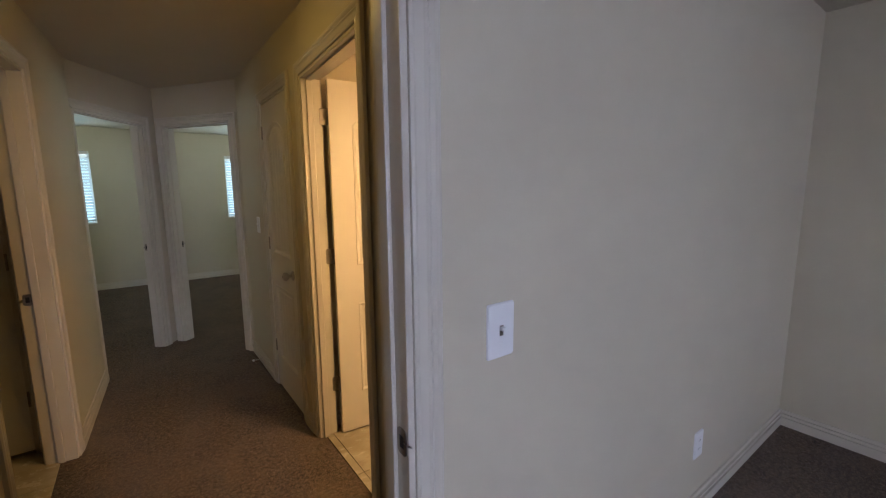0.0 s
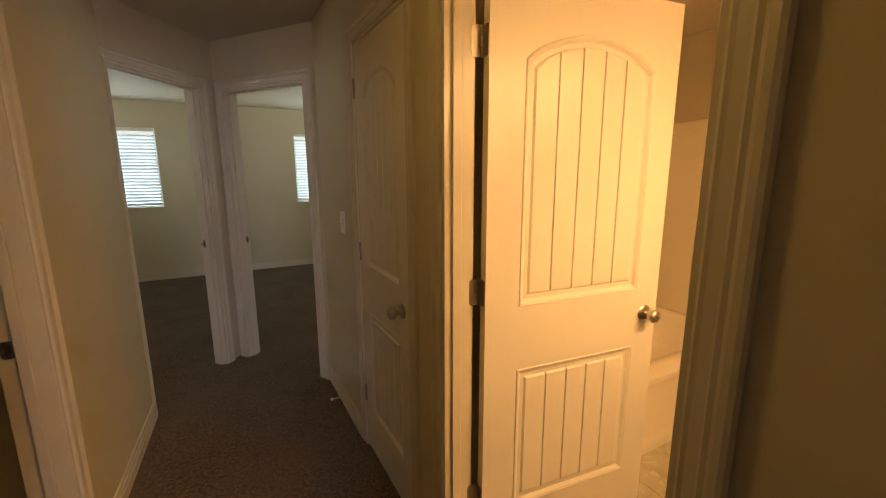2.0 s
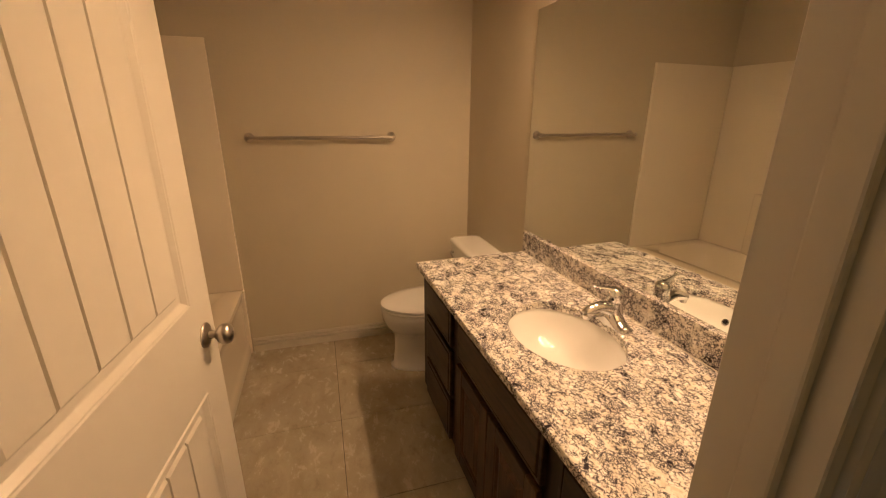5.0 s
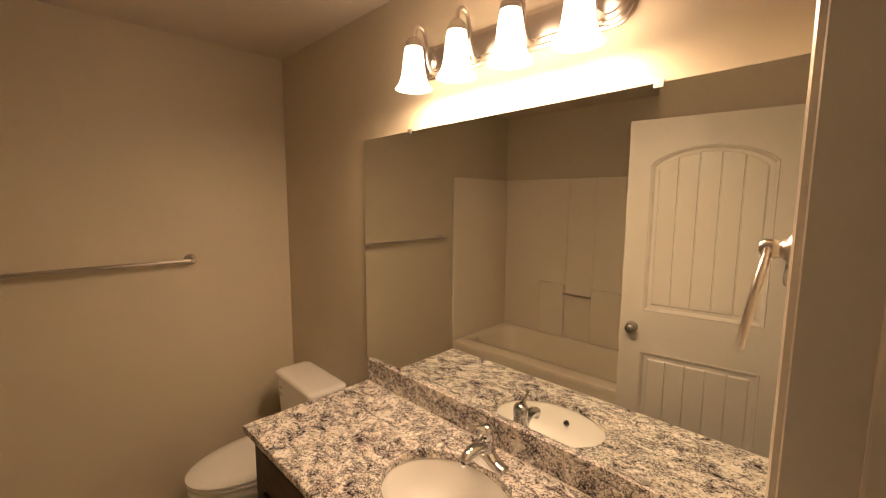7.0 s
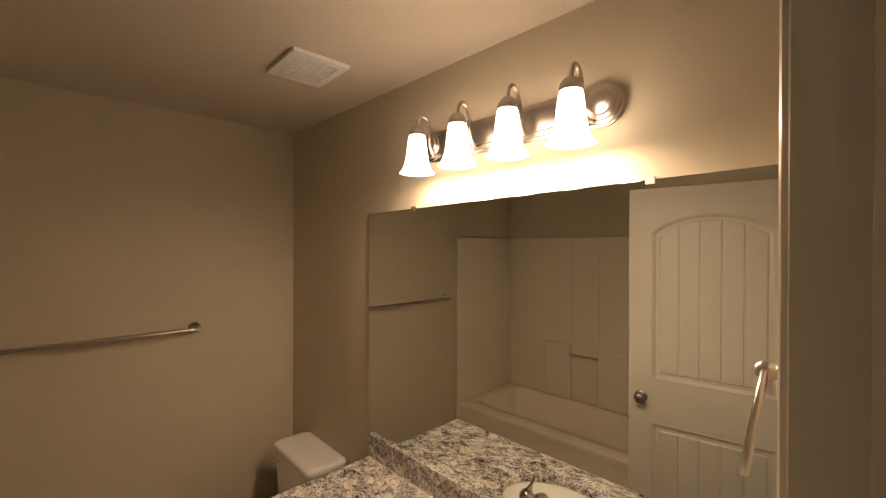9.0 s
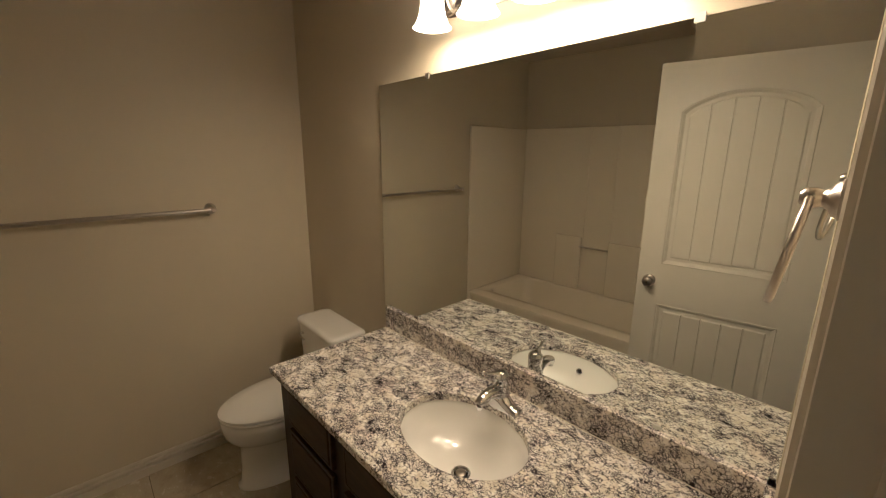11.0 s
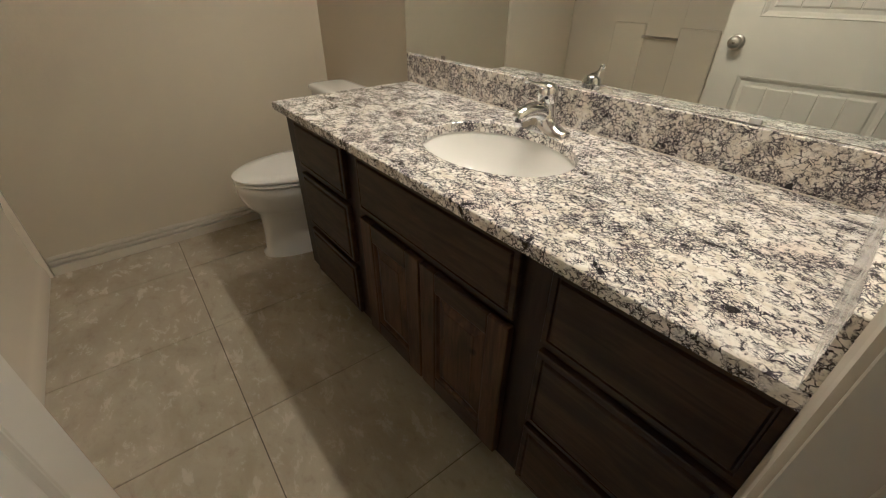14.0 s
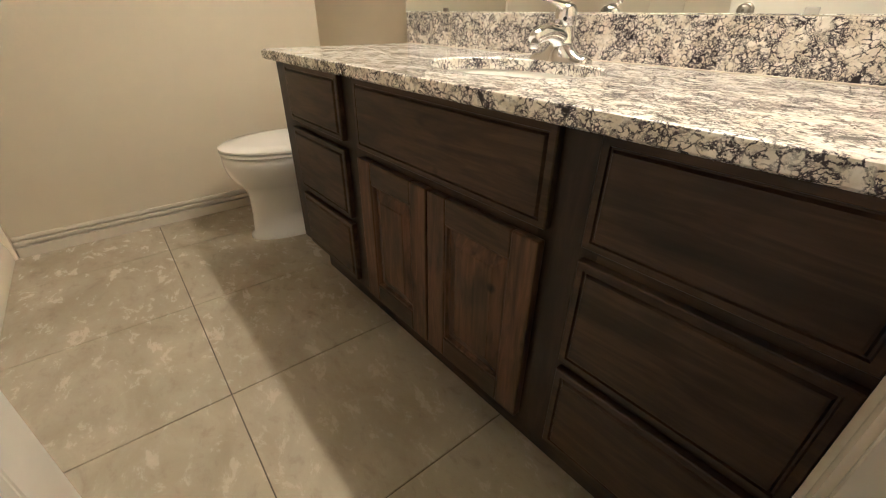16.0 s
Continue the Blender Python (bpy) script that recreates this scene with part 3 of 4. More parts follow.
# baseboards
CW = 0.072
baseboard((XH, CLOSET[1] + CW), (XH, 6.352))
baseboard((XH, BATH_DOOR[1] + CW), (XH, CLOSET[0] - CW))
baseboard((2.121, YH), (2.073, BATH_DOOR[0] - CW))
baseboard(left_face(6.43), left_face(LEFT_DOOR[1] + CW))
baseboard(left_face(LEFT_DOOR[0] - CW), left_face(YH))
baseboard(pR(RLEN), pR(ROPEN[1] + CW))
baseboard((4.6, YN), (1.51, YN))
baseboard((1.41, YN), (-1.6, YN))
baseboard((XE, YS), (XE, 4.742))
baseboard(on_mirror_wall(3.64, YS), on_mirror_wall(XE - 0.016, YS))
baseboard((XE, YB), (BED_DOOR[1] + CW, YB))
baseboard((XE, -1.3), (XE, YB))
baseboard((2.93, YT), (XB, YT))

# ---- windows with blinds ----
def window(name, x0, x1, z0, z1, y, label, tilt=-50):
    w = thing(name, pose(x0, y, z0), label, "window", kind="structure")
    W, H = x1 - x0, z1 - z0
    bm = bmesh.new()
    for a in ((0, W, 0, 0.035), (0, W, H - 0.035, H), (0, 0.035, 0.035, H - 0.035), (W - 0.035, W, 0.035, H - 0.035), (0.035, W - 0.035, H / 2 - 0.015, H / 2 + 0.015)):
        box(bm, a[0], a[1], 0.075, 0.11, a[2], a[3], bevel=0.003, seg=1)
    part("window_frame", bm, PLAST, w)
    pane = part("pane", new_box(0.035, W - 0.035, 0.09, 0.094, 0.035, H - 0.035), GLASS, w)
    pane.visible_shadow = False
    part("window_sill", new_box(-0.0, W, -0.012, 0.07, 0.0005, 0.018, bevel=0.003), TRIM, w)
    part("head_rail", new_box(0.008, W - 0.008, 0.006, 0.052, H - 0.05, H - 0.004, bevel=0.004), PLAST, w)
    part("bottom_rail", new_box(0.012, W - 0.012, 0.012, 0.046, 0.022, 0.036, bevel=0.003), PLAST, w)
    n = int((H - 0.10) / 0.042)
    me = None
    for i in range(n):
        z = 0.058 + 0.042 * i
        if me is None:
            bm = loft(bmesh.new(), [[(x, -0.024 * math.cos(a) * 1.0, 0.0 + 0.0011 * math.sin(a) + 0.003 * math.sin(math.pi * (0.5 + 0.5 * math.cos(a)))) for a in [2 * math.pi * k / 10 for k in range(10)]] for x in (0.012, W - 0.012)])
            s = part("slat", bm, SLAT, w)
            me = s.data
        else:
            s = new("slat", me)
            s.parent = w
        s.matrix_basis = pose(0, 0.029, z, tilt + random.uniform(-1.5, 1.5), random.uniform(-0.15, 0.15), 0)
    for x in (0.12, W - 0.12):
        part("cord", tube(bmesh.new(), [(x, 0.008, 0.03), (x, 0.008, H - 0.05)], 0.0012, 5), PLAST, w)
    return w


window("window_1", *WIN_L, *WZ, YN, "window with closed white horizontal blinds")
window("window_2", *WIN_R, *WZ, YN, "window with closed white horizontal blinds")
# two side windows out of view, added only for the far rooms' light
we = window("added_window_west", 0, 1.2, *WZ, 0, "side window with white horizontal blinds")
we.matrix_basis = pose(-1.6, 8.0, WZ[0], 0, 0, 90)
we = window("added_window_east", 0, 1.2, *WZ, 0, "side window with white horizontal blinds")
we.matrix_basis = pose(4.6, 9.2, WZ[0], 0, 0, -90)
wb = window("window_3", 0, BW[1] - BW[0], 0.9, 2.1, 0, "bedroom window with open white horizontal blinds", tilt=12)
wb.matrix_basis = pose(BW[1], -1.3, 0.9, 0, 0, 180)


# ---- wall plates ----
def wall_plate(name, m, label, kind_of, w=0.079, h=0.124):
    """A plate in the parent's x-z plane, proud along -y."""
    p = thing(name, m, label, kind_of)
    rr = rounded_rect(w, h, 0.006, 4)
    bm = loft(bmesh.new(), [[(x * k, -d, z * k) for x, z in rr] for k, d in ((1.0, 0.0), (1.0, 0.003), (0.95, 0.0062))])
    part("plate", bm, PLAST, p, smooth=30)
    if kind_of == "light switch":
        part("toggle_slot", new_box(-0.006, 0.006, -0.0068, -0.0055, -0.013, 0.013), HINGE, p)
        part("toggle", new_box(-0.0045, 0.0045, -0.017, -0.005, 0.0, 0.010, bevel=0.002), PLAST, p)
        zs = (-0.03, 0.03)
    else:
        for z in (-0.02, 0.02):
            r2 = rounded_rect(0.034, 0.028, 0.010, 4)
            s = part("socket", loft(bmesh.new(), [[(x, -d, zz + z) for x, zz in r2] for d in (0.005, 0.0075)]), PLAST, p)
            for dx in (-0.0065, 0.0065):
                part("slot", new_box(dx - 0.001, dx + 0.001, -0.0079, -0.007, z - 0.002, z + 0.006), DARK, s)
        zs = (0,)
    for z in zs:
        part("screw", lathe(bmesh.new(), [(0.0001, 0.0062), (0.003, 0.0066), (0.002, 0.0072)], 8, Matrix.Translation((0, 0, z)) @ Euler((math.pi / 2, 0, 0)).to_matrix().to_4x4()), PLAST, p)
    return p


wall_plate("light_switch", pose(2.045, YB, 1.122), "white toggle light switch on the bedroom wall", "light switch", 0.086, 0.135)
wall_plate("power_outlet", pose(3.26, YB, 0.335), "white double power outlet low on the wall", "power outlet")
wall_plate("light_switch", pose(XH, 5.86, 1.19, 0, 0, -90), "white toggle light switch on the hall wall", "light switch")

# spring door stop on the hall's baseboard
ds = thing("door_stop", pose(XH - 0.013, 6.02, 0.045, 0, -90, 0), "nickel rigid door stop with white tip on the baseboard", "door stop")
part("stem", lathe(bmesh.new(), [(0.012, 0.0), (0.011, 0.004), (0.004, 0.006), (0.0038, 0.065), (0.006, 0.066)], 14), NICKEL, ds, smooth=40)
part("tip", lathe(bmesh.new(), [(0.0075, 0.064), (0.0085, 0.068), (0.0085, 0.078), (0.006, 0.081)], 14), PLAST, ds, smooth=40)

# hinge-pin stop on the inner door
hp = thing("hinge_pin_stop", pose(0.795, INNER_Y - 0.016, 1.905), "nickel hinge-pin door stop on the top hinge", "door stop")
part("arm", tube(bmesh.new(), [(0, 0, 0), (-0.03, -0.035, 0.002), (-0.07, -0.04, 0.004)], 0.004, 8), NICKEL, hp, smooth=40)
part("pad", lathe(bmesh.new(), [(0.009, -0.004), (0.010, 0.0), (0.009, 0.006)], 12, Matrix.Translation((-0.074, -0.041, 0.004)) @ Euler((0, math.pi / 2, 0)).to_matrix().to_4x4()), PLAST, hp, smooth=40)
part("pin", lathe(bmesh.new(), [(0.005, -0.09), (0.005, 0.006), (0.007, 0.008), (0.003, 0.012)], 10), NICKEL, hp, smooth=40)

# ---- vanity ----
CZ = 0.803
VX0, VX1 = 2.150, 3.63
FY = 3.832
van = thing("vanity_cabinet", SWING, "dark stained knotty wood bathroom vanity with drawers and two doors", "vanity")
bm = bmesh.new()
box(bm, VX0 + 0.001, VX1, YS + 0.002, YS + 0.014, 0.172, CZ - 0.033)
box(bm, VX0 + 0.001, VX1 - 0.018, YS + 0.014, FY - 0.02, 0.172, 0.190)
box(bm, VX1 - 0.018, VX1, YS + 0.014, FY - 0.02, 0.172, CZ - 0.033)
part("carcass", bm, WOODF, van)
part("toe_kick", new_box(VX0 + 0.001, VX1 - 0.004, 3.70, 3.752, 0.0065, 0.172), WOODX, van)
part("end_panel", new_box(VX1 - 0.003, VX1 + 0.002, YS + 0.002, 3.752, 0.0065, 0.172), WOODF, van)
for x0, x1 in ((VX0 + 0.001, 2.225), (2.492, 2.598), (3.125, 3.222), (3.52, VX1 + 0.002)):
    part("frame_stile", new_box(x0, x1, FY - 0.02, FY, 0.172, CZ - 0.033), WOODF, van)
for a, b in ((2.225, 2.492), (2.598, 3.125), (3.222, 3.52)):
    for z0, z1 in ((0.172, 0.20), (0.755, CZ - 0.033), (0.58, 0.63)) + (((0.37, 0.40),) if b - a < 0.4 else ()):
        part("frame_rail", new_box(a, b, FY - 0.02, FY, z0, z1), WOODX, van)


def drawer_front(x0, x1, z0, z1, name="drawer_front"):
    """A slab front with a stepped, bevelled border."""
    y = FY + 0.001
    steps = ((0.0, 0.0), (0.0, 0.013), (0.002, 0.015), (0.012, 0.0155), (0.0135, 0.012), (0.016, 0.012), (0.019, 0.0175), (0.022, 0.018))
    rings = []
    for e, d in steps:
        rings.append([(x0 + e, y + d, z0 + e), (x1 - e, y + d, z0 + e), (x1 - e, y + d, z1 - e), (x0 + e, y + d, z1 - e)])
    return part(name, loft(bmesh.new(), rings), WOODX, van)


for z0, z1 in ((0.614, 0.774), (0.396, 0.592), (0.188, 0.376)):
    drawer_front(3.214, 3.538, z0, z1)
    drawer_front(2.195, 2.512, z0, z1)
drawer_front(2.577, 3.140, 0.614, 0.774, "false_front")


def cabinet_door(x0, x1, z0, z1):
    y = FY + 0.001
    d = part("cabinet_door", new_box(x0 + 0.05, x1 - 0.05, y, y + 0.006, z0 + 0.05, z1 - 0.05), WOODZ, van, "raised-panel door in dark knotty wood")
    s = 0.056
    part("stile", new_box(x0, x0 + s, y, y + 0.019, z0, z1, bevel=0.003), WOODZ, d)
    part("stile", new_box(x1 - s, x1, y, y + 0.019, z0, z1, bevel=0.003), WOODZ, d)
    part("rail", new_box(x0 + s, x1 - s, y, y + 0.0186, z0, z0 + s, bevel=0.003), WOODX, d)
    part("rail", new_box(x0 + s, x1 - s, y, y + 0.0186, z1 - s, z1, bevel=0.003), WOODX, d)
    a0, a1, b0, b1 = x0 + s, x1 - s, z0 + s, z1 - s
    rings = []
    for e, h in ((0.0, 0.016), (0.004, 0.015), (0.007, 0.009), (0.010, 0.008), (0.034, 0.016), (0.036, 0.0175)):
        rings.append([(a0 + e, y + h, b0 + e), (a1 - e, y + h, b0 + e), (a1 - e, y + h, b1 - e), (a0 + e, y + h, b1 - e)])
    bm = loft(bmesh.new(), rings, caps=False)
    e, h = 0.036, 0.0175
    vs = [bm.verts.new((x, y + h, z)) for x, z in ((a0 + e, b0 + e), (a1 - e, b0 + e), (a1 - e, b1 - e), (a0 + e, b1 - e))]
    bm.faces.new(vs)
    part("raised_panel", bm, WOODZ, d)


cabinet_door(2.868, 3.140, 0.186, 0.592)
cabinet_door(2.580, 2.862, 0.186, 0.592)

# granite top with an oval cut-out
SC, SA, SB = Vector((2.905, 3.583)), 0.212, 0.160
X0, X1, Y0, Y1 = VX0 + 0.001, 3.658, YS + 0.001, 3.862
top = thing("countertop", SWING, "speckled white, grey and black granite vanity top", "countertop")
N = 96
corner_angles = [math.atan2(y - SC.y, x - SC.x) for x in (X0, X1) for y in (Y0, Y1)]
angs = sorted([2 * math.pi * i / N - math.pi for i in range(N)] + corner_angles)


def on_edge(a, g=0.0):
    dx, dy = math.cos(a), math.sin(a)
    ks = []
    if abs(dx) > 1e-9:
        ks.append((((X1 - g) if dx > 0 else X0 + g) - SC.x) / dx)
    if abs(dy) > 1e-9:
        ks.append((((Y1 - g) if dy > 0 else Y0 + g) - SC.y) / dy)
    k = min(ks)
    return SC.x + k * dx, SC.y + k * dy


def oval(a, g=0.0):
    return SC.x + (SA + g) * math.cos(a), SC.y + (SB + g) * math.sin(a)


rings = [[(*oval(a, 0.0), CZ - 0.028) for a in angs], [(*oval(a, 0.0), CZ - 0.003) for a in angs], [(*oval(a, 0.003), CZ) for a in angs],
         [(*on_edge(a, 0.004), CZ) for a in angs], [(*on_edge(a, 0.001), CZ - 0.0015) for a in angs], [(*on_edge(a), CZ - 0.005) for a in angs],
         [(*on_edge(a), CZ - 0.024) for a in angs], [(*on_edge(a, 0.004), CZ - 0.028) for a in angs], [(*oval(a, 0.0), CZ - 0.028) for a in angs]]
part("slab", loft(bmesh.new(), rings, caps=False), GRANITE, top)
part("backsplash", new_box(X0, 3.658 - 0.003, YS + 0.001, YS + 0.021, CZ + 0.0006, CZ + 0.100, bevel=0.002), GRANITE, top)
mS, lS = frame_of(NW0, NW1)
part("side_splash", new_box(0.030, 0.590, -0.021, -0.001, CZ + 0.0006, CZ + 0.100, bevel=0.002), GRANITE, top, m=SWING.inverted() @ mS)
part("caulk", tube(bmesh.new(), [(X0 + 0.02, YS + 0.022, CZ + 0.001), (3.655, YS + 0.022, CZ + 0.001)], 0.0018, 6), TRIM, top)

# undermount basin
sink = thing("sink_basin", SWING @ pose(SC.x, SC.y, CZ), "white oval undermount porcelain sink", "sink")
prof = [(1.12, -0.0285), (1.025, -0.0285), (1.0, -0.036), (0.96, -0.060), (0.90, -0.090), (0.80, -0.115), (0.62, -0.136), (0.40, -0.147), (0.20, -0.152), (0.12, -0.154)]
bm = lathe(bmesh.new(), [(r * SA, z) for r, z in prof], 64, sy=SB / SA, caps=False)
part("bowl", bm, PORC, sink, smooth=60)
part("drain_flange", lathe(bmesh.new(), [(0.030, -0.1535), (0.030, -0.1505), (0.026, -0.149), (0.021, -0.152), (0.019, -0.158)], 28, caps=False), CHROME, sink, smooth=40)
part("drain_plug", lathe(bmesh.new(), [(0.0165, -0.157), (0.017, -0.150), (0.013, -0.1475), (0.004, -0.147)], 24), HINGE, sink, smooth=40)
part("overflow_hole", lathe(bmesh.new(), [(0.013, 0), (0.013, 0.002), (0.008, 0.003), (0.007, 0.001)], 20, Matrix.Translation((0.0, SB * 0.91, -0.083)) @ Euler((radians(62), 0, 0)).to_matrix().to_4x4()), CHROME, sink, smooth=40)
bm = lathe(bmesh.new(), [(0.0065, 0.0014), (0.001, 0.0016)], 16, Matrix.Translation((0.0, SB * 0.905, -0.082)) @ Euler((radians(62), 0, 0)).to_matrix().to_4x4())
part("overflow_dark", bm, DARK, sink)

# faucet
fa = thing("faucet", SWING @ pose(2.908, 3.400, CZ), "chrome single-lever bathroom faucet", "faucet")
rings = []
for k in range(25):
    u = -1 + k / 12
    hgt = 0.015 + 0.048 * math.exp(-(u / 0.42) ** 2)
    dep = 0.023 + 0.008 * math.exp(-(u / 0.5) ** 2)
    if abs(u) > 0.93:
        hgt, dep = hgt * 0.6, dep * 0.62
    rings.append([(0.080 * u, dep * math.cos(a), max(0.0, hgt * math.sin(a))) for a in [math.pi * q / 10 for q in range(11)]])
part("body", loft(bmesh.new(), rings), CHROME, fa, smooth=60)
part("neck", lathe(bmesh.new(), [(0.030, 0.040), (0.026, 0.055), (0.0235, 0.070), (0.0235, 0.074)], 28), CHROME, fa, smooth=50)
part("handle_dome", lathe(bmesh.new(), [(0.0240, 0.0755), (0.0255, 0.078), (0.0255, 0.098), (0.0240, 0.110), (0.018, 0.118), (0.008, 0.122)], 28), CHROME, fa, smooth=50)
sp = curve_pts([(0, 0.004, 0.044), (0, 0.030, 0.058), (0, 0.065, 0.062), (0, 0.098, 0.054), (0, 0.108, 0.046)])
part("spout", tube(bmesh.new(), sp, [0.024 - 0.010 * i / (len(sp) - 1) for i in range(len(sp))], 16, flat=1.0), CHROME, fa, smooth=60)
part("aerator", lathe(bmesh.new(), [(0.010, 0.0), (0.0115, 0.003), (0.0115, 0.012)], 18, Matrix.Translation((0, 0.103, 0.030))), CHROME, fa, smooth=50)
lv = curve_pts([(0.0, 0.010, 0.112), (0.006, 0.030, 0.120), (0.012, 0.052, 0.126), (0.016, 0.066, 0.131)])
part("lever", tube(bmesh.new(), lv, [0.0150 - 0.0095 * min(1, i / 8) for i in range(len(lv))], 14, flat=0.7), CHROME, fa, smooth=60)
part("lever_tip", lathe(bmesh.new(), [(0.002, -0.008), (0.0070, -0.004), (0.0078, 0.001), (0.0062, 0.006), (0.002, 0.008)], 16, Matrix.Translation((0.0165, 0.068, 0.1318))), CHROME, fa, smooth=60)
part("indicator", lathe(bmesh.new(), [(0.0001, 0.0), (0.0045, 0.0008), (0.003, 0.0016)], 10, Matrix.Translation((-0.014, 0.0215, 0.090)) @ Euler((-math.pi / 2, 0, radians(33))).to_matrix().to_4x4()), RUBBER, fa)
part("pop_up_rod", tube(bmesh.new(), [(0.0, -0.026, 0.030), (0, -0.029, 0.068)], 0.0022, 8), CHROME, fa)
part("pop_up_knob", lathe(bmesh.new(), [(0.003, 0.064), (0.005, 0.068), (0.005, 0.074), (0.003, 0.077)], 12, Matrix.Translation((0, -0.029, 0))), CHROME, fa, smooth=50)

# ---- mirror ----
MX0, MX1, MZ0, MZ1 = 2.222, 3.680, CZ + 0.1015, 1.868
mi = thing("mirror", SWING, "large frameless wall mirror with clips", "mirror")
mz = lambda x: MZ1 + 0.020 * (MX1 - x) / (MX1 - MX0)
outline = lambda e: [(MX0 + e, MZ0 + e), (MX1 - e, MZ0 + e), (MX1 - e, MZ1 - e), (MX0 + e, mz(MX0) - e)]
part("mirror_glass", loft(bmesh.new(), [[(x, YS + 0.001, z) for x, z in outline(0)], [(x, YS + 0.005, z) for x, z in outline(0)], [(x, YS + 0.006, z) for x, z in outline(0.002)]]), MIRROR, mi)
for x, z, s in ((3.374, mz(3.374), 1), (2.50, mz(2.50), 1), (3.45, MZ0, -1), (2.47, MZ0, -1)):
    bm = bmesh.new()
    box(bm, x - 0.011, x + 0.011, YS + 0.0062, YS + 0.0090, z - 0.012 if s > 0 else z + 0.0005, z + 0.008 if s > 0 else z + 0.012, bevel=0.001, seg=1)
    if s > 0:
        box(bm, x - 0.009, x + 0.009, YS + 0.0004, YS + 0.0062, z + 0.0006, z + 0.008)
    part("mirror_clip", bm, CLEARP if x < 3 else HINGE, mi)

# ---- vanity light ----
LZ = 2.090
vl = thing("vanity_light", SWING @ pose(0, YS, 0), "four-lamp brushed nickel vanity light with frosted bell shades, lit", "wall lamp")
LX0, LX1 = 2.612, 3.252
rings = []
for k, d in ((1.0, 0.0), (1.0, 0.006), (0.86, 0.010), (0.84, 0.017), (0.62, 0.020), (0.58, 0.026)):
    r = 0.055 * k
    pts = []
    for i in range(13):
        a = radians(-90 + 180 * i / 12)
        pts.append((LX1 + r * math.cos(a), d, LZ + r * math.sin(a)))
    for i in range(13):
        a = radians(90 + 180 * i / 12)
        pts.append((LX0 + r * math.cos(a), d, LZ + r * math.sin(a)))
    rings.append(pts)
part("back_plate", loft(bmesh.new(), rings), NICKEL, vl, smooth=35)
for x in (LX0, LX1):
    turn = Matrix.Translation((x, 0.0, LZ)) @ Euler((-math.pi / 2, 0, 0)).to_matrix().to_4x4()
    part("end_medallion", lathe(bmesh.new(), [(0.052, 0.012), (0.052, 0.020), (0.044, 0.024), (0.042, 0.029), (0.033, 0.032), (0.030, 0.037), (0.012, 0.040)], 36, turn), NICKEL, vl, smooth=35)
LAMPS = (3.209, 3.020, 2.830, 2.641)
for x in LAMPS:
    arm = curve_pts([(x, 0.024, LZ - 0.040), (x, 0.048, LZ - 0.048), (x, 0.068, LZ - 0.020), (x, 0.074, LZ + 0.035), (x, 0.088, LZ + 0.074), (x, 0.110, LZ + 0.082), (x, 0.126, LZ + 0.066), (x, 0.130, LZ + 0.036)], 6)
    part("arm", tube(bmesh.new(), arm, 0.0062, 12), NICKEL, vl, smooth=60)
    to = Matrix.Translation((x, 0.130, 0))
    hold = part("shade_holder", lathe(bmesh.new(), [(0.008, LZ + 0.044), (0.016, LZ + 0.041), (0.025, LZ + 0.030), (0.029, LZ + 0.018), (0.029, LZ + 0.010), (0.026, LZ + 0.009)], 28, to), NICKEL, vl, smooth=40)
    sh = [(0.0265, 0.014), (0.030, 0.000), (0.034, -0.030), (0.037, -0.060), (0.042, -0.085), (0.050, -0.105), (0.060, -0.118)]
    out = [(r, LZ + z) for r, z in sh]
    inn = [(r - 0.003, LZ + z) for r, z in reversed(sh)]
    part("shade", lathe(bmesh.new(), out + inn, 36, to, caps=False), SHADE, vl, "frosted glass bell shade, lit", 60)
    part("bulb", lathe(bmesh.new(), [(0.012, LZ + 0.005), (0.014, LZ - 0.030), (0.020, LZ - 0.040), (0.022, LZ - 0.048), (0.016, LZ - 0.054), (0.004, LZ - 0.056)], 20, to), BULB, vl, "lit bulb", 60)
    d = bpy.data.lights.new("bulb_light", "POINT")
    d.energy, d.color, d.shadow_soft_size = BULB_W, BULB_COLOR, 0.024
    new("bulb_light", d).location = SWING @ Vector((x, YS + 0.130, LZ - 0.100))

# ---- ceiling vent ----
ve = thing("exhaust_fan_grille", pose(3.550, 3.650, ZC), "white slotted plastic exhaust fan grille on the ceiling", "vent")
W, H = 0.240, 0.208
bm = bmesh.new()
for a in ((-W / 2, W / 2, -H / 2, -H / 2 + 0.028), (-W / 2, W / 2, H / 2 - 0.028, H / 2), (-W / 2, -W / 2 + 0.028, -H / 2 + 0.028, H / 2 - 0.028), (W / 2 - 0.028, W / 2, -H / 2 + 0.028, H / 2 - 0.028)):
    box(bm, a[0], a[1], a[2], a[3], -0.014, -0.0005)
part("rim", bm, PLAST, ve)
part("backing", new_box(-W / 2 + 0.028, W / 2 - 0.028, -H / 2 + 0.028, H / 2 - 0.028, -0.003, -0.0006), DARK, ve)
for i in range(11):
    x = -W / 2 + 0.028 + (W - 0.056) * (i + 0.5) / 11
    part("slat", new_box(x - 0.0034, x + 0.0034, -H / 2 + 0.028, H / 2 - 0.028, -0.013, -0.004), PLAST, ve)
for y in (-0.025, 0.025):
    part("cross_bar", new_box(-W / 2 + 0.028, W / 2 - 0.028, y - 0.003, y + 0.003, -0.0125, -0.0045), PLAST, ve)


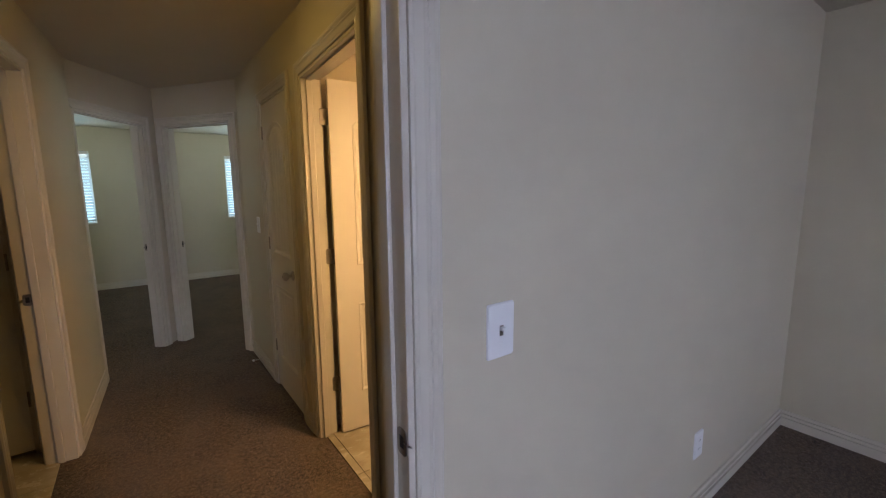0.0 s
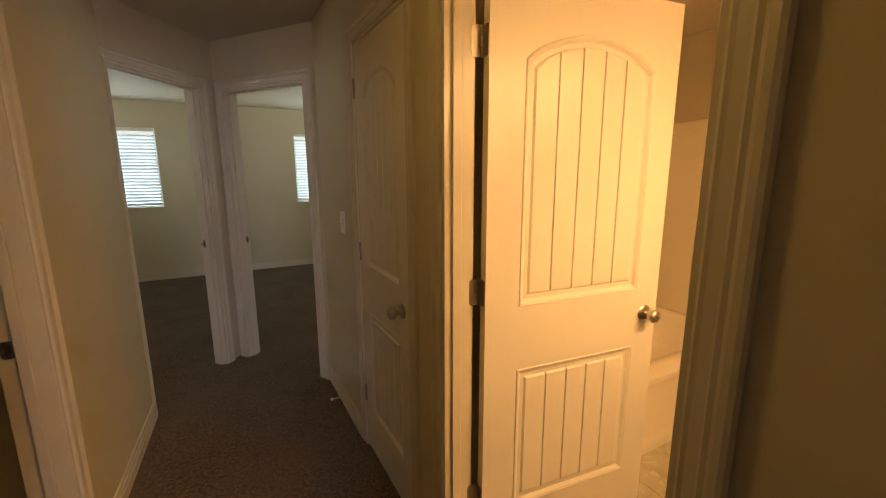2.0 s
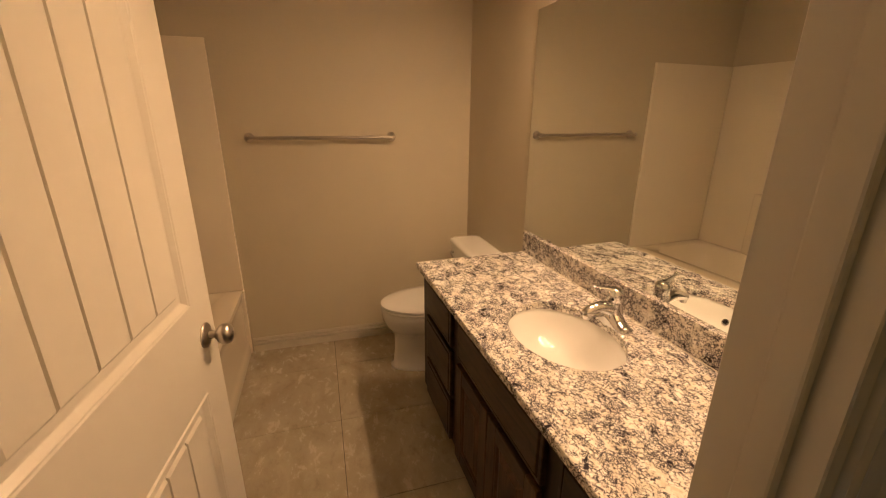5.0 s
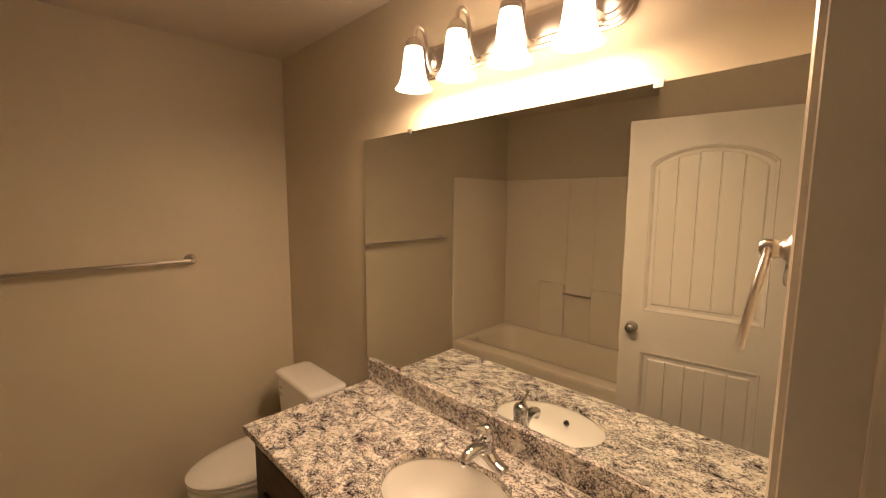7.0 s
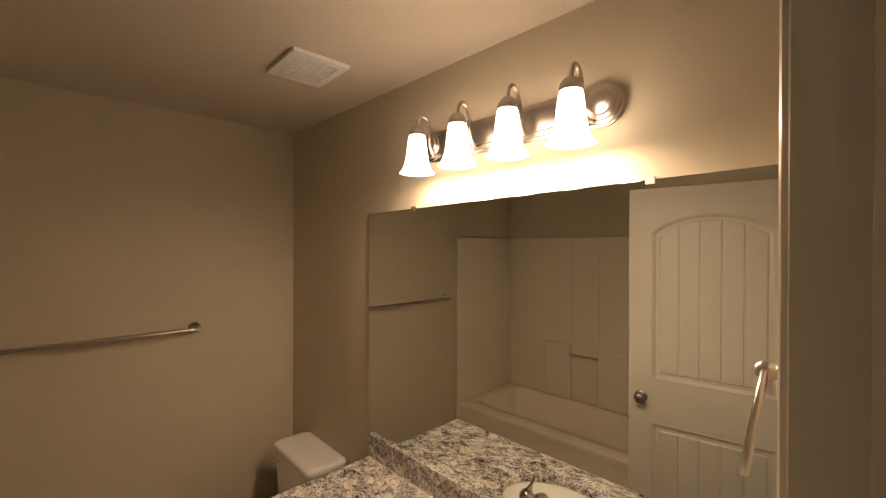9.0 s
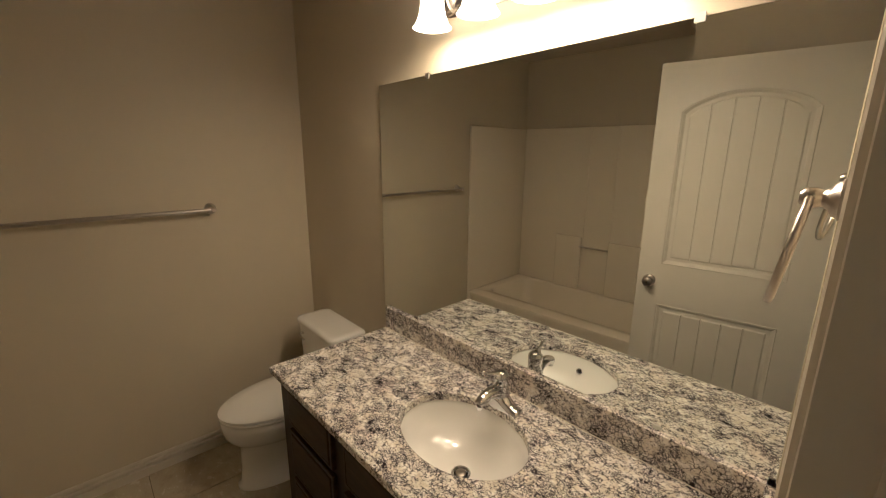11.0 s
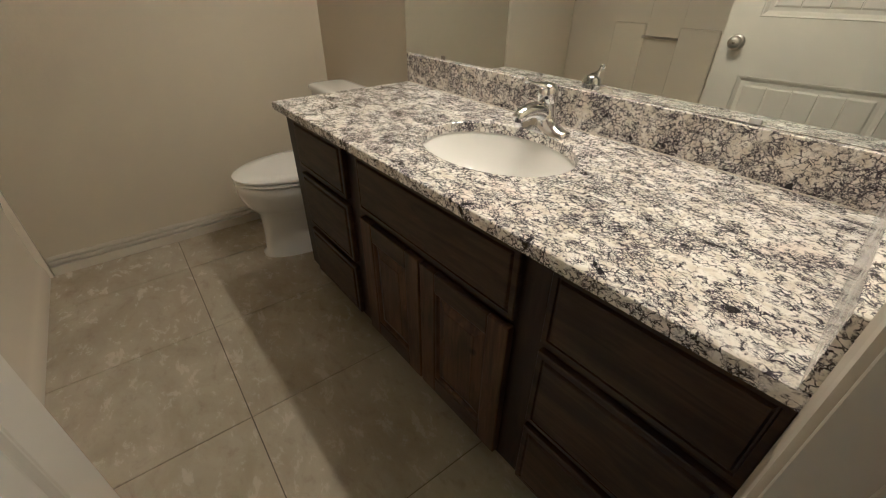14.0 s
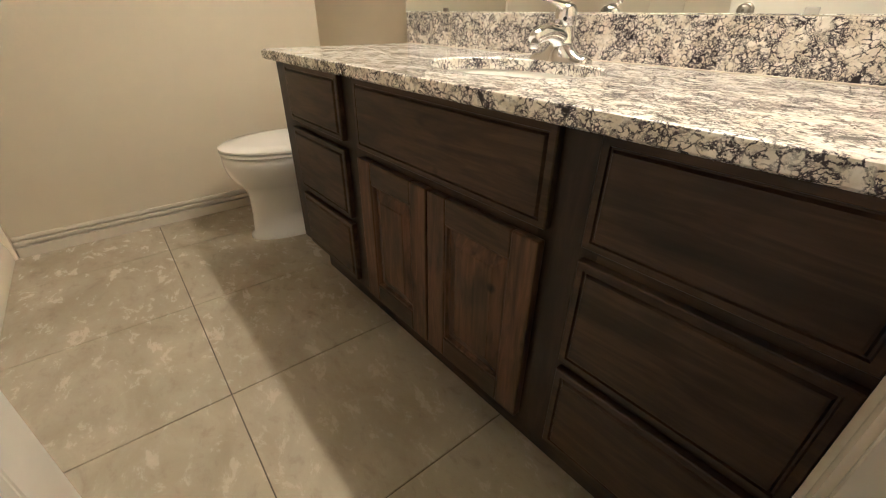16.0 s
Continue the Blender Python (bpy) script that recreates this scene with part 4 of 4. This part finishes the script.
# ---- towel bar and ring ----
def post(parent, x_wall, y, z, s, reach):
    """A turned post that stands out of a wall along x; s is the side."""
    turn = Matrix.Translation((x_wall, y, z)) @ Euler((0, s * math.pi / 2, 0)).to_matrix().to_4x4()
    p = part("post", lathe(bmesh.new(), [(0.0275, 0.0), (0.0275, 0.005), (0.024, 0.008), (0.0225, 0.012), (0.015, 0.016), (0.010, 0.024), (0.0085, 0.036), (0.0105, reach - 0.012), (0.0135, reach - 0.004), (0.0135, reach + 0.006), (0.009, reach + 0.012)], 26, turn), NICKEL, parent, smooth=45)
    return p


tb = thing("towel_bar", pose(0, 0, 0), "brushed nickel towel bar on the wall", "towel bar")
for y in (3.822, 4.605):
    post(tb, XE, y, 1.318, -1, 0.062)
part("bar", tube(bmesh.new(), [(XE - 0.062, 3.822, 1.318), (XE - 0.062, 4.605, 1.318)], 0.0098, 16), NICKEL, tb, smooth=60)

RY, RZ, RX = 3.585, 1.548, 2.197
tr = thing("towel_ring", pose(0, 0, 0), "brushed nickel towel ring beside the mirror", "towel ring")
post(tr, RX - 0.002, RY, RZ, 1, 0.034)
pts = []
for i in range(48):
    a = 2 * math.pi * i / 48
    pts.append((RX + 0.034 + 0.022 * (1 - math.cos(a)) * 0.5 - 0.008 * math.sin(a), RY + 0.071 * math.sin(a), RZ - 0.073 + 0.073 * math.cos(a)))
part("ring", tube(bmesh.new(), pts, 0.0055, 12, closed=True), NICKEL, tr, smooth=60)

# ---- toilet ----
TX = 4.045
to = thing("toilet", pose(TX, YS, 0.0065), "white two-piece porcelain toilet with closed lid", "toilet")


def egg(z, y0, y1, hw, n=40, front=0.62):
    """A rounded outline between y0 (back) and y1 (front)."""
    mid = y0 + (y1 - y0) * (1 - front)
    out = []
    for i in range(n):
        a = 2 * math.pi * i / n
        c, s = math.cos(a), math.sin(a)
        ry = (y1 - mid) if s > 0 else (mid - y0)
        ex = 0.85 if s < 0 else 1.0
        out.append((hw * math.copysign(abs(c) ** ex, c), mid + ry * math.copysign(abs(s) ** ex, s), z))
    return out


part("bowl", loft(bmesh.new(), [egg(0.0, 0.14, 0.634, 0.116), egg(0.018, 0.14, 0.634, 0.115), egg(0.030, 0.148, 0.618, 0.104), egg(0.11, 0.152, 0.610, 0.101), egg(0.19, 0.158, 0.608, 0.103), egg(0.222, 0.163, 0.612, 0.109),
                           egg(0.246, 0.166, 0.632, 0.130), egg(0.276, 0.17, 0.656, 0.157), egg(0.308, 0.17, 0.670, 0.173), egg(0.345, 0.17, 0.677, 0.182), egg(0.375, 0.17, 0.678, 0.184), egg(0.382, 0.18, 0.672, 0.179)]), PORC, to, smooth=60)
part("seat", loft(bmesh.new(), [egg(0.383, 0.20, 0.672, 0.181), egg(0.388, 0.195, 0.680, 0.187), egg(0.396, 0.195, 0.680, 0.187), egg(0.400, 0.20, 0.674, 0.182)]), PORC, to, smooth=50)
part("lid", loft(bmesh.new(), [egg(0.4015, 0.20, 0.674, 0.182), egg(0.406, 0.195, 0.681, 0.188), egg(0.413, 0.195, 0.681, 0.188), egg(0.420, 0.205, 0.666, 0.176), egg(0.424, 0.24, 0.60, 0.130)]), PORC, to, smooth=50)
for x in (-0.075, 0.075):
    part("seat_hinge", new_box(x - 0.022, x + 0.022, 0.205, 0.235, 0.384, 0.428, bevel=0.006), PORC, to, smooth=40)
rings = []
for z, w, d in ((0.375, 0.35, 0.150), (0.39, 0.375, 0.165), (0.45, 0.39, 0.172), (0.60, 0.405, 0.180), (0.685, 0.410, 0.183)):
    rings.append([(x, 0.022 + 0.092 + y, z) for x, y in rounded_rect(w, d, 0.035, 6)])
part("tank", loft(bmesh.new(), rings), PORC, to, smooth=50)
rings = []
for z, g in ((0.686, -0.006), (0.689, 0.008), (0.703, 0.010), (0.712, 0.006), (0.717, -0.006), (0.718, -0.03)):
    rings.append([(x, 0.022 + 0.092 + y, z) for x, y in rounded_rect(0.412 + 2 * g, 0.184 + 2 * g, 0.038, 6)])
part("tank_lid", loft(bmesh.new(), rings), PORC, to, smooth=50)
lev = part("flush_lever", tube(bmesh.new(), curve_pts([(0.135, 0.205, 0.640), (0.135, 0.222, 0.640), (0.120, 0.228, 0.638), (0.070, 0.230, 0.630)], 4), [0.008] * 5 + [0.006] * 8, 10), CHROME, to, smooth=50)
part("supply_tube", tube(bmesh.new(), curve_pts([(0.15, 0.02, 0.16), (0.155, 0.06, 0.17), (0.15, 0.08, 0.24), (0.14, 0.10, 0.375)], 5), 0.005, 8), CHROME, to, smooth=50)
for x in (-0.112, 0.112):
    part("bolt_cap", lathe(bmesh.new(), [(0.013, 0.0), (0.013, 0.010), (0.008, 0.018), (0.002, 0.020)], 14, Matrix.Translation((x * 1.02, 0.30, 0.012))), PORC, to, smooth=50)

# ---- tub with surround ----
tub = thing("bathtub", pose(0, 0, 0.0065), "white acrylic alcove bathtub with apron", "bathtub")
TX0, TX1, TY1, TZ = 2.932, XE - 0.002, 5.518, 0.425
rings = []
for x in (TX0, TX1):
    rings.append([(x, YT - 0.002, 0.0), (x, YT - 0.002, 0.05), (x, YT + 0.004, 0.07), (x, YT + 0.010, 0.10), (x, YT + 0.010, 0.33), (x, YT + 0.002, 0.385), (x, YT - 0.004, 0.405), (x, YT, 0.420), (x, YT + 0.012, TZ), (x, YT + 0.085, TZ), (x, YT + 0.085, 0.0)])
part("apron", prism(bmesh.new(), rings[0], rings[1]), ACRY, tub, smooth=35)
cx, cy = (TX0 + TX1) / 2, (YT + 0.085 + TY1) / 2
ww, dd = TX1 - TX0, TY1 - YT - 0.085
rr = lambda w, d, r, z: [(cx + x, cy + y, z) for x, y in rounded_rect(w, d, r, 8)]
part("basin", loft(bmesh.new(), [rr(ww - 0.001, dd - 0.001, 0.006, TZ - 0.001), rr(ww - 0.17, dd - 0.10, 0.12, TZ - 0.001), rr(ww - 0.19, dd - 0.12, 0.12, TZ - 0.012), rr(ww - 0.26, dd - 0.17, 0.13, 0.20), rr(ww - 0.36, dd - 0.24, 0.13, 0.09), rr(ww - 0.5, dd - 0.34, 0.10, 0.07)], first=False), ACRY, tub, smooth=50)

su = thing("tub_surround", pose(0, 0, 0), "white glossy moulded shower surround with shelves", "shower surround")
SZ0, SZ1 = TZ + 0.008, 1.805
part("end_wall", new_box(XE - 0.022, XE - 0.001, YT - 0.012, TY1, SZ0, SZ1, bevel=0.006, seg=3), ACRY, su, smooth=40)
part("end_wall", new_box(2.931, 2.952, YT - 0.012, TY1, SZ0, SZ1, bevel=0.006, seg=3), ACRY, su, smooth=40)
part("long_wall", new_box(2.952, XE - 0.022, 5.495, 5.519, SZ0, SZ1, bevel=0.006, seg=3), ACRY, su, smooth=40)
bm = bmesh.new()
box(bm, XE - 0.030, XE - 0.001, YT - 0.014, YT + 0.020, 0.005, SZ0 - 0.001, bevel=0.006)
part("front_flange", bm, ACRY, su)
for x in (3.566, 3.80):
    part("seam", new_box(x - 0.005, x + 0.005, 5.490, 5.496, SZ0, SZ1, bevel=0.002), ACRY, su)
part("shelf_column", new_box(3.80, 4.04, 5.466, 5.497, SZ0, 0.90, bevel=0.014, seg=4), ACRY, su, smooth=50)
part("shelf_column", new_box(3.31, 3.566, 5.466, 5.497, SZ0, 0.89, bevel=0.014, seg=4), ACRY, su, smooth=50)
part("grab_bar", tube(bmesh.new(), [(3.56, 5.465, 0.82), (3.81, 5.465, 0.82)], 0.008, 12), NICKEL, su, "thin nickel grab bar", 60)
part("soap_shelf", new_box(3.02, 3.30, 5.44, 5.497, 0.55, 0.59, bevel=0.015, seg=3), ACRY, su, smooth=50)


# shower arm on the tub's end wall
sh = thing("shower_head", pose(2.935, 5.14, 1.93), "chrome shower head on a bent arm", "shower head")
part("flange", lathe(bmesh.new(), [(0.030, -0.004), (0.030, 0.002), (0.020, 0.008), (0.011, 0.010)], 20, Euler((0, math.pi / 2, 0)).to_matrix().to_4x4()), CHROME, sh, smooth=40)
part("arm", tube(bmesh.new(), curve_pts([(0.0, 0, 0), (0.05, 0, 0.008), (0.09, 0, -0.004), (0.115, 0, -0.030)]), 0.0085, 10), CHROME, sh, smooth=60)
part("head", lathe(bmesh.new(), [(0.010, 0.0), (0.014, 0.012), (0.030, 0.034), (0.033, 0.044), (0.030, 0.047)], 20, Matrix.Translation((0.113, 0, -0.026)) @ Euler((0, radians(140), 0)).to_matrix().to_4x4()), CHROME, sh, smooth=40)


# ---- tiles ----
def tiled(name, x0, x1, y0, y1, jx, jy, step, deep, label):
    f = tagged(finish(name, new_box(x0, x1, y0, y1, 0.0005, 0.0035), GROUT, None, label, None, "structure"), category="tile floor")
    g = 0.0014
    meshes = {}
    i0, i1 = math.floor((x0 - jx) / step), math.ceil((x1 - jx) / step)
    k0, k1 = math.floor((y0 - jy) / deep), math.ceil((y1 - jy) / deep)
    for i in range(i0, i1):
        for k in range(k0, k1):
            a, b = max(x0, jx + i * step) + g, min(x1, jx + (i + 1) * step) - g
            c, d = max(y0, jy + k * deep) + g, min(y1, jy + (k + 1) * deep) - g
            if b - a < 0.01 or d - c < 0.01:
                continue
            part("tile", new_box(a, b, c, d, 0.003, 0.0065, bevel=0.0008, seg=1), TILE, f)
    return f


tiled("bathroom_floor", XH + 0.035, XE, YS, YT + 0.02, 3.166, 4.25, 0.487, 0.61, "beige travertine-look floor tiles")
tiled("small_room_floor", -0.9, XL0 - 0.01, 3.9, INNER_Y + 0.1, 0.5, 5.1, 0.455, 0.61, "beige travertine-look floor tiles")

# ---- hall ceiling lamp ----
# never in view: inferred from the hall's yellow light, dome form and place assumed
hl = thing("ceiling_lamp", pose(1.45, 4.35, ZC), "unseen ceiling lamp assumed in the hall as a flush dome, lit", "ceiling lamp")
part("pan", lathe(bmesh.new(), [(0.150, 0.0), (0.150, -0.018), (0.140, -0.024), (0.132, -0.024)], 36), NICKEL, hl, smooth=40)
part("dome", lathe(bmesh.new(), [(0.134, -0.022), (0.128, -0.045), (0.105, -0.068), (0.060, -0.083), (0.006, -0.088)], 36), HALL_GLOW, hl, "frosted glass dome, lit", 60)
